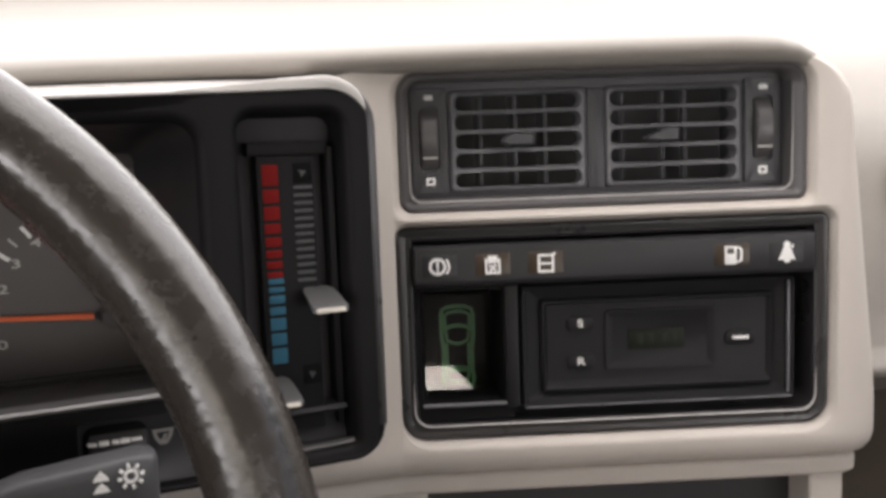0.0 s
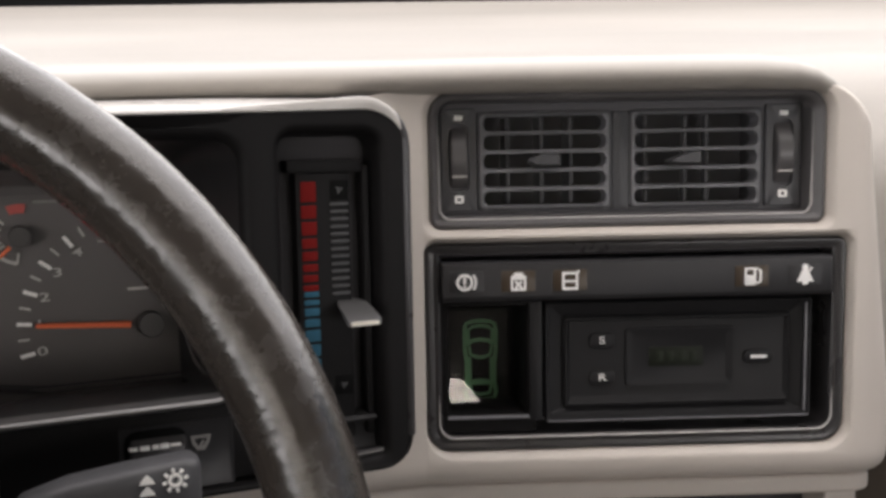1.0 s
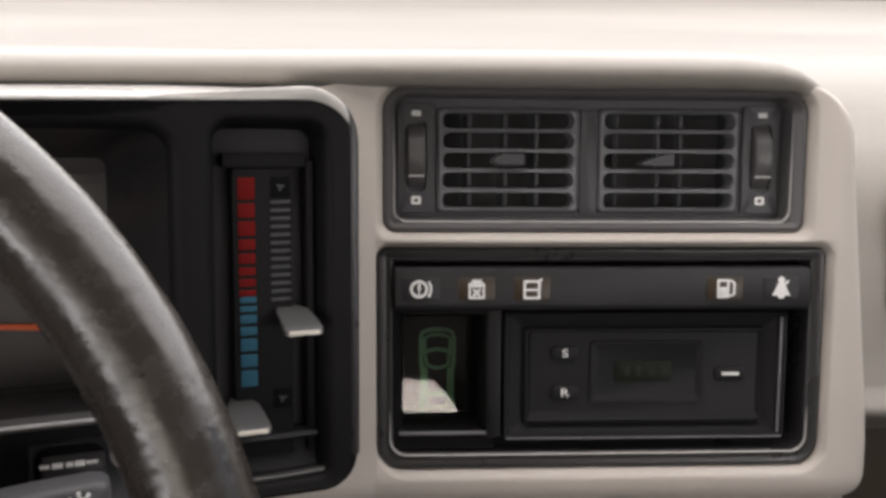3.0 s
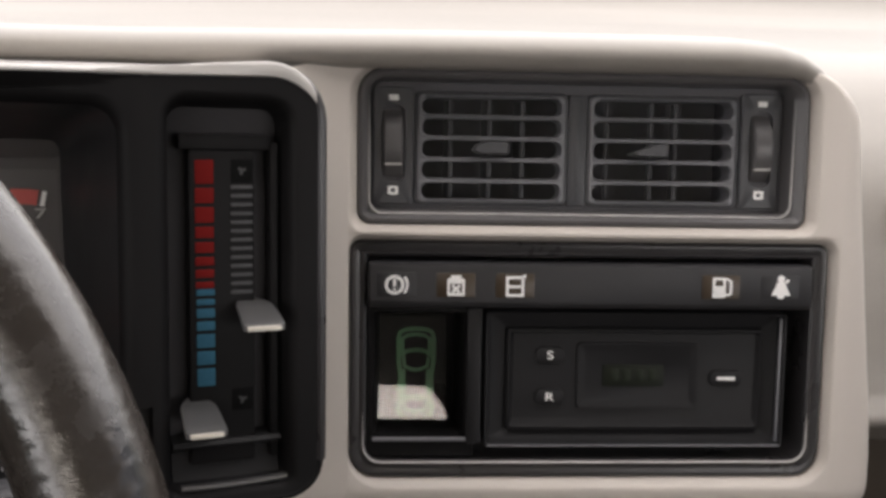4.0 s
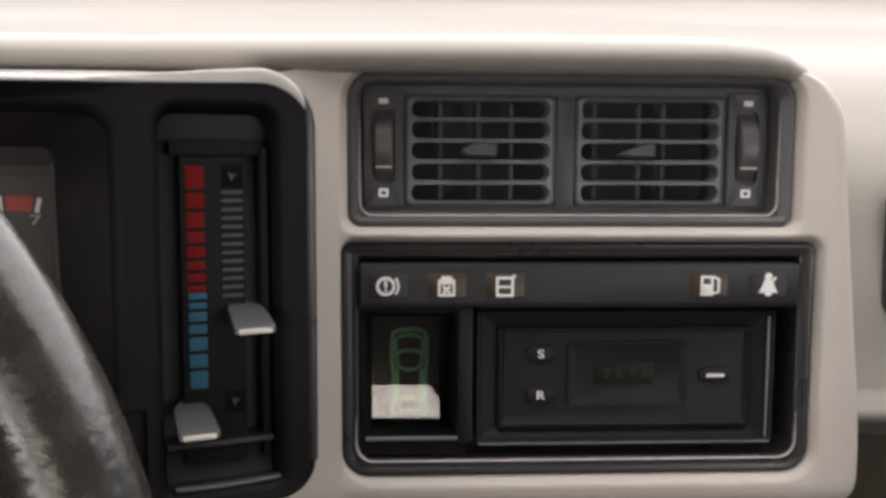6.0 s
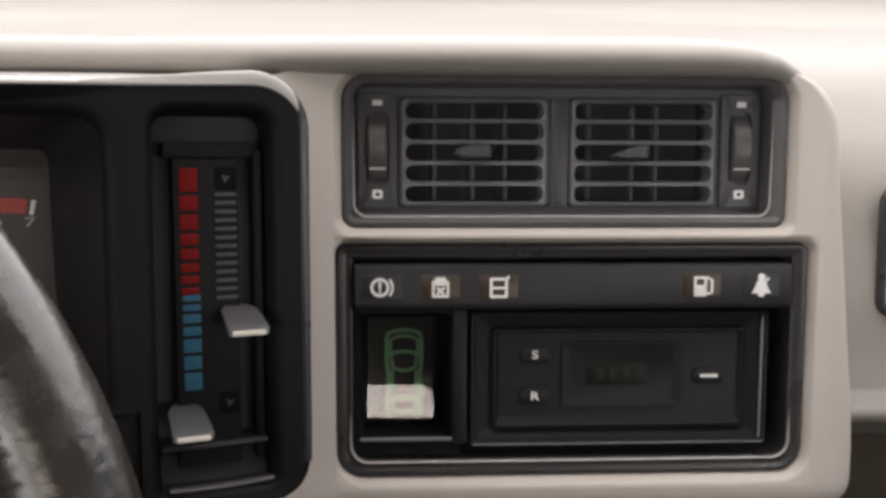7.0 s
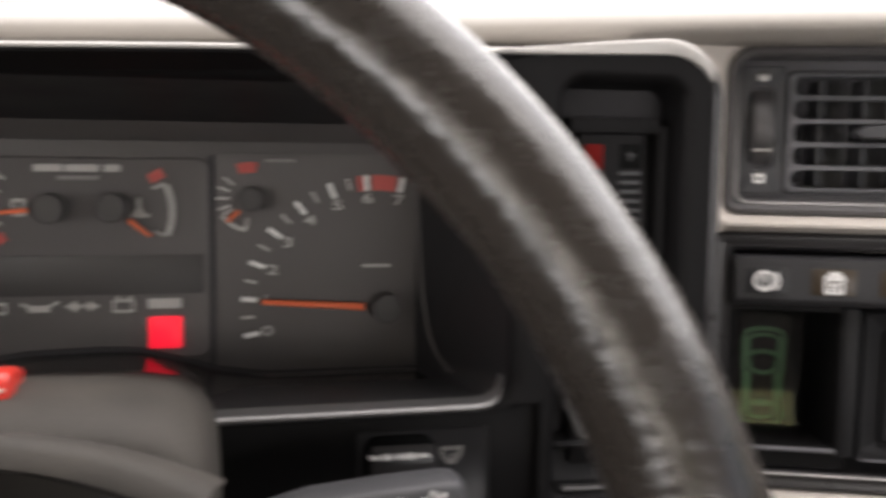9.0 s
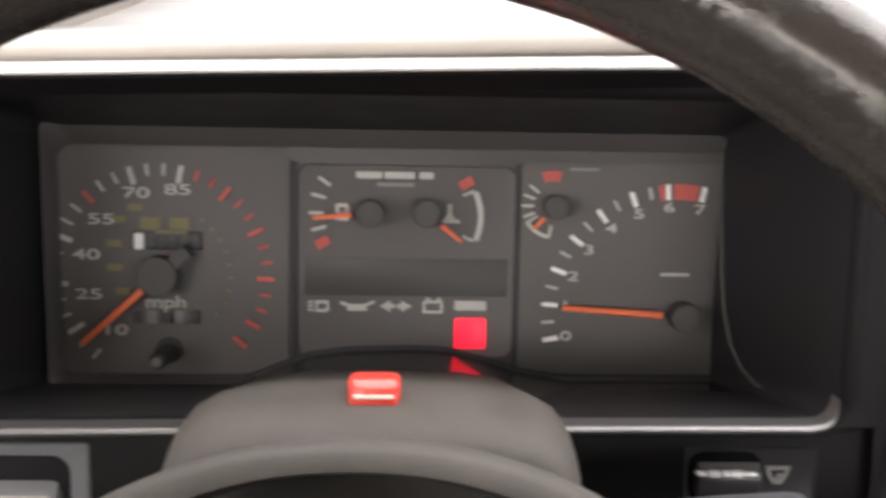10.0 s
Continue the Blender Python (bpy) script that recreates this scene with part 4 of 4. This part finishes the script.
part("post", slabbed(-53.6, -47, -73, -11, 3.6, 16, 1.2, 0.8), CLOCKBLACK, panel)
glass = part("display_glass", slabbed(-95, -55, -77, -12, 54, 56, 1, 0.2), PODBLACK, panel)
CY = (52.6, 53.4)


def car_line(points, t=1.7):
    loops = []
    for i, (x, z) in enumerate(points):
        (xa, za), (xb, zb) = points[max(i - 1, 0)], points[min(i + 1, len(points) - 1)]
        d = math.hypot(xb - xa, zb - za) or 1
        nx, nz = -(zb - za) / d * t / 2, (xb - xa) / d * t / 2
        loops.append([(x + nx, CY[0], z + nz), (x - nx, CY[0], z - nz), (x - nx, CY[1], z - nz), (x + nx, CY[1], z + nz)])
    part("car_outline", lofted(loops, cap_first=True, cap_last=True), GREEN, glass, "printed green car outline")


cover = part("cover_glass", lofted([[(-94, y, -31.5), (-60.5, y, -31.5), (-60.5, y, 31.5), (-94, y, 31.5)] for y in (0, 0.4)], cap_first=True, cap_last=True), COVER, panel, "clear shiny cover over the car outline")
cover.matrix_basis = cover.matrix_basis @ shift(0, 46, -45, -11)
CX = -75.0
mirror = lambda pts: pts + [(2 * CX - x, z) for x, z in reversed(pts) if x != CX]
car_line(mirror([(CX - 8.6, -34), (CX - 8.0, -31.2), (CX - 5, -29.8), (CX, -29.4)]), 2.0)
car_line(mirror([(CX - 8.7, -34), (CX - 8.6, -46), (CX - 7.7, -53), (CX - 7.7, -65), (CX - 8.5, -70), (CX - 7.6, -73.6), (CX - 3, -74.6)]), 2.2)
car_line(mirror([(CX - 6.5, -43.5), (CX - 6.8, -34.5), (CX - 4, -32.7), (CX, -32.2)]))
car_line(mirror([(CX - 7.2, -42.5), (CX - 4, -40.6), (CX, -40)]), 2.0)
car_line(mirror([(CX - 6.2, -44), (CX - 5.6, -48.4), (CX - 2, -50), (CX, -50.2)]))
car_line(mirror([(CX - 6, -50), (CX - 6, -62), (CX - 5.6, -65)]))
car_line(mirror([(CX - 7, -65), (CX - 3, -63.6), (CX, -63.2)]))
car_line(mirror([(CX - 6, -66), (CX - 5, -70.6), (CX, -71.4)]))

# ---- clock ----
clock = thing("digital_clock", DASH, (24, 14, -74), "black digital clock with two buttons and a blank display", "clock")
CLK = (-45.5, 92.2, -74.6, -12.4)
b = bmesh.new()
loft(b, [rr(*CLK, 2, 16), rr(*CLK, 2, 5), rr(*inset(CLK, 0.6), 1.8, 4.2), rr(*inset(CLK, 1.6), 1.4, 4.6), rr(-42.8, 89.4, -71.6, -14.2, 1.2, 10), rr(-35.4, 83.4, -68.4, -20.4, 1.6, 12.5), rr(-34.6, 82.6, -67.6, -21.2, 1.4, 9.4), rr(-33.6, 81.6, -66.4, -22.4, 1.2, 9.0), rr(-32, 80, -63.2, -23.2, 1, 11)], cap_last=True)
part("body", b, CLOCKBLACK, clock)
# Lighter grey slivers stand in for the highlights along the clock's edges.
part("lower_edge", lofted([[(-44, 4.4, -74.4), (91, 4.4, -74.4)], [(-44, 4.0, -73.6), (91, 4.0, -73.6)], [(-44, 5.4, -72.8), (91, 5.4, -72.8)]], closed=False), GREYBLACK, clock)
part("right_edge", slabbed(88.8, 89.8, -72, -15, 4.6, 6, 0.3, 0.2), GREYBLACK, clock)
screen = part("screen_bezel", lofted([rr(-3, 53.8, -58.2, -27.2, 2.4, 11.2), rr(-2.6, 53.4, -57.8, -27.6, 2.2, 9.6), rr(-1.2, 52, -56.4, -29, 1.6, 9.6), rr(1, 50, -54.6, -31, 1, 10.6)], cap_last=True), CLOCKBLACK, clock)
part("display", slabbed(9.3, 37.5, -47.6, -37.6, 10.1, 10.5, 0.4, 0.1), LCD, screen, "blank dark green display")
for x in (13, 18.6, 24.8, 30.4):
    part("segment", slabbed(x, x + 3.6, -45.4, -39.8, 10.0, 10.3, 0.4, 0.1), SEGMENT, screen)
for x0, x1, z0, z1, text in ((-22, -8.5, -37.2, -29.4, "S"), (-22, -8.5, -56.6, -48.8, "R"), (58.6, 74, -47.4, -40, "")):
    button = part("button", slabbed(x0, x1, z0, z1, 9.2, 12, 3.4, 0.8, 5), CLOCKBLACK, clock)
    if text:
        mark = lettering("letter", text, (x0 + x1) / 2, (z0 + z1) / 2, 5.4, 9.0, WHITE, button, 1.3)
    else:
        part("mark", slabbed(62.2, 70.6, -44.5, -42.9, 8.9, 9.2, 0.3, 0.05), WHITE, button)

# ---- switches under the dials ----
dimmer = thing("dimmer_switch", POD, (-228, 0, -66), "black panel light roller switch with a white scale", "switch")
part("switch_panel", lofted([rr(-250.5, -204, -72, -42.5, 1.5, 4), rr(-250.5, -204, -72, -42.5, 1.5, -4), rr(-249.6, -204.9, -71.1, -43.4, 1.2, -5), rr(-249, -205.5, -70.5, -44, 1, -4.6)], cap_last=True), BLACK, dimmer)
part("roller_slot", slabbed(-248, -223.5, -62, -44.6, -5.4, -4, 5, 0.3), PITCH, dimmer)
b = bmesh.new()
n = 28
ring = lambda x, q: [(x, 2 - q * math.cos(2 * math.pi * i / n), -54 + q * math.sin(2 * math.pi * i / n)) for i in range(n)]
loft(b, [ring(-246, 8.6), ring(-245, 9.6), ring(-224.5, 9.6), ring(-223.5, 8.6)], True, True)
part("roller", b, FRAMEBLACK, dimmer)
for x, wide, tall in ((-246.4, 3.4, 1.0), (-242.2, 3.8, 1.5), (-237.4, 2.6, 1.3), (-234.4, 3.6, 1.6), (-230.4, 4.2, 0.8)):
    part("scale_mark", slabbed(x, x + wide, -51.0 - tall / 2, -51.0 + tall / 2, -9.0, -6.2, 0.3, 0.1), WHITE, dimmer)
b = bmesh.new()
outline = [(-222, -49.4), (-213.6, -49.4), (-214.4, -52.6), (-216.4, -55.6), (-219.4, -55.6), (-221.4, -52.6)]
inner = [(-217.8 + (x + 217.8) * 0.6, -52 + (z + 52) * 0.55) for x, z in outline]
loft(b, [[(x, -4.7, z) for x, z in outline], [(x, -5.3, z) for x, z in outline], [(x, -5.3, z) for x, z in inner], [(x, -4.7, z) for x, z in inner]])
bar(b, -217.8, -53.4, 4, 1.0, 60, -5.3, -4.7)
part("wiper_symbol", b, OLDWHITE, dimmer)
lights = thing("light_switch", POD, (-470, 0, -66), "dark grey rotary roller light switch with a silver edge", "switch")
part("switch_panel", lofted([rr(-510, -446, -82, -42, 2, 4), rr(-510, -446, -82, -42, 2, -4), rr(-509, -447, -81, -43, 1.6, -5), rr(-506, -452.5, -80, -46.5, 6, -5), rr(-505.5, -453, -79.5, -47, 6, -4), rr(-505, -453.5, -79, -47.5, 6, 6)], cap_last=True), GREYBLACK, lights)
b = bmesh.new()
ring = lambda x, q: [(x, 6 - q * math.cos(2 * math.pi * i / n), -63 + q * math.sin(2 * math.pi * i / n)) for i in range(n)]
loft(b, [ring(-503.5, 10.5), ring(-502, 12.6), ring(-500, 13), ring(-459, 13), ring(-457, 12.6), ring(-455.5, 10.5)], True, True)
part("roller", b, GREYBLACK, lights)
part("bright_ridge", lofted([rr(-500, -459, -64.4, -59.6, 1.4, -5.6), rr(-500, -459, -64.4, -59.6, 1.4, -7.2), rr(-499, -460, -63.6, -60.4, 1.2, -8)], cap_last=True), SILVER, lights)

# ---- steering column ----
column = thing("steering_column", POD, (-350, -60, -140), "dark grey plastic steering column shroud", "steering column")
b = bmesh.new()
shape = [(-1.0, -1.6), (-1.0, -0.5), (-0.985, -0.3), (-0.955, -0.17), (-0.89, -0.04), (-0.77, 0.06), (-0.5, 0.12), (0, 0.14), (0.5, 0.12), (0.77, 0.06), (0.89, -0.04), (0.955, -0.17), (0.985, -0.3), (1.0, -0.5), (1.0, -1.6)]
loops = []
for y, half, top in ((70, 57, -36), (20, 58, -25), (-18, 58, -16.5), (-40, 58, -11.5), (-52, 57.5, -10.8), (-66, 56.5, -13), (-74, 55, -17), (-77, 52, -21)):
    loops.append([(-352 + half * a, y, top + half * (c - 0.14) * (0.7 if c > -0.5 else 1)) for a, c in shape])
loft(b, loops, cap_last=True, closed=False)
part("shroud", b, SHROUD, column, smooth=50)
# rounded collar in front of it
b = bmesh.new()
loops = []
for y, drop, wide in ((-70, 9, 62), (-84, 5, 62), (-96, 1.2, 61), (-102, 0, 60), (-106, 1.0, 58.5), (-108, 4.5, 55), (-100, 8, 52), (-88, 10, 50)):
    loops.append([(-355 + wide * k / 10, y, -8.5 - drop - 15.5 * abs(k / 10) ** 2.2) for k in range(-10, 11)])
loft(b, loops, closed=False)
part("collar", b, SHROUD, column, smooth=60)
switch = part("hazard_switch", lofted([rr(-359, -344.8, -24, -7.4, 2, -44), rr(-359, -344.8, -24, -6.0, 2, -50), rr(-359, -344.8, -24, -5.4, 2, -56), rr(-358.6, -345.2, -22, -6.0, 2, -59), rr(-357.6, -346.2, -20, -7.6, 1.6, -60.4)], cap_last=True), HAZARD, column, "raised red hazard switch")
part("pale_line", slabbed(-357.4, -346.4, -10.4, -9.4, -61, -60, 0.3, 0.1), PAPER, switch)

# stalk with light symbols
stalk = thing("light_stalk", POD, (-290, -60, -60), "black light switch stalk with two white symbols", "stalk")
b = bmesh.new()
loops = []
for x, zt, zb, y0, y1 in ((-296, -60, -76, -50, -40), (-285, -50, -74, -55, -40), (-270, -45.4, -72, -58, -41), (-250, -43.0, -70, -60, -42), (-232, -41.6, -66, -60, -43), (-228, -42.0, -64, -59.4, -43.5), (-226, -43.6, -61, -57.5, -45)):
    zc, zh, yc, yh = (zt + zb) / 2, (zt - zb) / 2, (y0 + y1) / 2, (y1 - y0) / 2
    loop = []
    for i in range(20):
        a = 2 * math.pi * i / 20
        c, s = math.cos(a), math.sin(a)
        loop.append((x, yc - yh * math.copysign(abs(c) ** 0.4, c), zc + zh * math.copysign(abs(s) ** 0.4, s)))
    loops.append(loop)
loft(b, loops, True, True)
lever = part("arm", b, GREYDARK, stalk, smooth=50)
part("sun_symbol", ring_band(bmesh.new(), -235.4, -48, 1.4, 2.5, 0, 360, -61, -60.2, n=20), WHITE, lever, "white sun symbol")
for i in range(8):
    a = radians(45 * i + 10)
    part("sun_ray", barred(-235.4 + 3.7 * math.cos(a), -48 + 3.7 * math.sin(a), 1.5, 1.1, math.degrees(a), -61, -60.2), WHITE, lever)
for z in (-46.6, -50.6):
    b = bmesh.new()
    loft(b, [[(-247.6, y, z - 1.5), (-242.4, y, z - 1.5), (-243.2, y, z), (-245, y, z + 1.8), (-246.8, y, z)] for y in (-61, -60.2)], True, True)
    part("lamp_symbol", b, WHITE, lever, "white lamp symbol")

# ---- steering wheel ----
WHEEL = DASH @ shift(-286.4, -285.3, -50.7) @ pose(0, 0, 0, 0, 0, 10.66) @ pose(0, 0, 0, -14.66)
wheel = thing("steering_wheel", WHEEL, (0, 0, 0), "worn black leather steering wheel with a thick rim", "steering wheel")
R, RM = 158.3, 12.16
b = bmesh.new()
loops = []
for i in range(1500):
    a = 2 * math.pi * i / 1500
    loop = []
    for j in range(40):
        t = 2 * math.pi * j / 40
        ridge = math.exp(-((t - 4.2) / 0.2) ** 2)
        outer = math.exp(-((t - 5.4) / 0.4) ** 2)
        wrinkles = noise.noise(Vector((math.cos(a) * 85, math.sin(a) * 85, t * 1.5))) + 0.9 * noise.noise(Vector((math.cos(a) * 180, math.sin(a) * 180, t * 4)))
        broad = noise.noise(Vector((math.cos(a) * 9, math.sin(a) * 9, t)))
        worn = 0.5 + 0.7 * noise.noise(Vector((math.cos(a) * 8 + 3, math.sin(a) * 8, 7)))
        q = RM * (1 + 0.016 * ridge + wrinkles * (0.0085 * ridge * worn + 0.004 * outer * worn + 0.0012) + 0.01 * broad)
        loop.append(((R + q * math.cos(t)) * math.cos(a), q * math.sin(t) * 1.08, (R + q * math.cos(t)) * math.sin(a)))
    loops.append(loop)
loops.append(loops[0])
loft(b, loops)
bmesh.ops.remove_doubles(b, verts=b.verts, dist=0.01)
part("rim", b, LEATHER, wheel, smooth=80)
b = bmesh.new()
loft(b, [rr(-58, 58, -62, 40, 26, 20, 8), rr(-62, 62, -66, 42, 28, 0, 8), rr(-60, 60, -64, 40, 28, -14, 8), rr(-52, 52, -56, 33, 24, -22, 8)], cap_last=True, cap_first=True)
part("hub_pad", b, SHROUD, wheel)
for side in (-1, 1):
    b = bmesh.new()
    loft(b, [[(side * x, y + 6 * (1 - abs(x) / 140), z - 18) for y, z in ((-6, -12), (-8, 0), (-6, 12), (4, 14), (6, 0), (4, -14))] for x in (50, 80, 110, 140)], True, True)
    part("spoke", b, SHROUD, wheel)

# ---- passenger vent ----
pvent = thing("passenger_air_vent", DASH, (230, 105, -46), "black air vent in the passenger side of the dashboard", "air vent")
b = bmesh.new()
PV = (198, 300, -32, 40)
loft(b, [rr(*inset(PV, -2), 10, 108), rr(*inset(PV, -2), 10, 104), rr(*inset(PV, -0.6), 9, 102.6), rr(*inset(PV, 1.4), 8, 103.2), rr(*inset(PV, 2.4), 7, 106), rr(*inset(PV, 3), 7, 130)], cap_last=True)
part("frame", b, FRAMEBLACK, pvent)
me = mesh_of(slabbed(202, 296, -1, 1, 108, 120, 0.6, 0.3), GREYBLACK)
for i in range(6):
    piece("louvre", me, pvent, shift(0, 0, -25 + 11.8 * i))


# ---- cabin ----
def wall(name, loops, mat, label, category, **k):
    me = mesh_of(lofted(loops, **k), mat)
    ob = new(name, me)
    ob.matrix_world = CABIN
    return tagged(ob, label, category, kind="structure")


def block(name, x0, x1, y0, y1, z0, z1, mat, label, category):
    return wall(name, [[(x, y, z0) for x, y in ((x0, y0), (x1, y0), (x1, y1), (x0, y1))], [(x, y, z1) for x, y in ((x0, y0), (x1, y0), (x1, y1), (x0, y1))]], mat, label, category, cap_first=True, cap_last=True)


block("floor", -800, 740, -1752, 640, -640, -620, CLOTH, "grey carpet on the car floor", "carpet")
block("ceiling", -800, 740, -1250, 20, 560, 580, LINER, "pale cloth headliner of the car", "headliner")
for x0, x1, s in ((-800, -780, "wall_left"), (720, 740, "wall_right")):
    block(s, x0, x1, -1752, 640, -620, 60, DOORTRIM, "pale trimmed side of the car below the window", "door trim")
for x0, x1, s in ((-800, -780, "trim_left"), (720, 740, "trim_right")):
    block(s, x0, x1, -1250, 100, 440, 560, LINER, "pale trim over the side window", "door trim")
wall("wall_rear", [[(x, y, z) for y, z in ((-1250, 580), (-1250, 560), (-1732, 130), (-1732, -620), (-1752, -620), (-1752, 150))] for x in (-780, 720)], CLOTH, "grey cloth rear of the cabin", "cabin rear", cap_first=True, cap_last=True)
block("wall_front", -780, 720, 600, 620, -620, 80, DEEP, "dark bulkhead behind the dashboard", "bulkhead")
block("trim_cowl", -780, 720, 508, 600, 70, 92, BLACK, "black cowl strip at the foot of the windscreen", "cowl")


def rear_pane(name, corners, mat):
    """Bright view out of the sloping back of the car: corners along and down the slope."""
    loops = [[(x, -1250 - 0.746 * q + 0.666 * d, 560 - 0.666 * q - 0.746 * d) for x, q in corners] for d in (-1, 3)]
    return wall(name, loops, mat, "daylight seen through the sloping rear window", "window", cap_first=True, cap_last=True)


rear_pane("window_1", [(-520, 3), (-16, 3), (30, 62), (34, 71), (-520, 71)], DAYLIT)
rear_pane("window_2", [(115, 3), (420, 3), (420, 71), (115, 71)], DIMLIT)
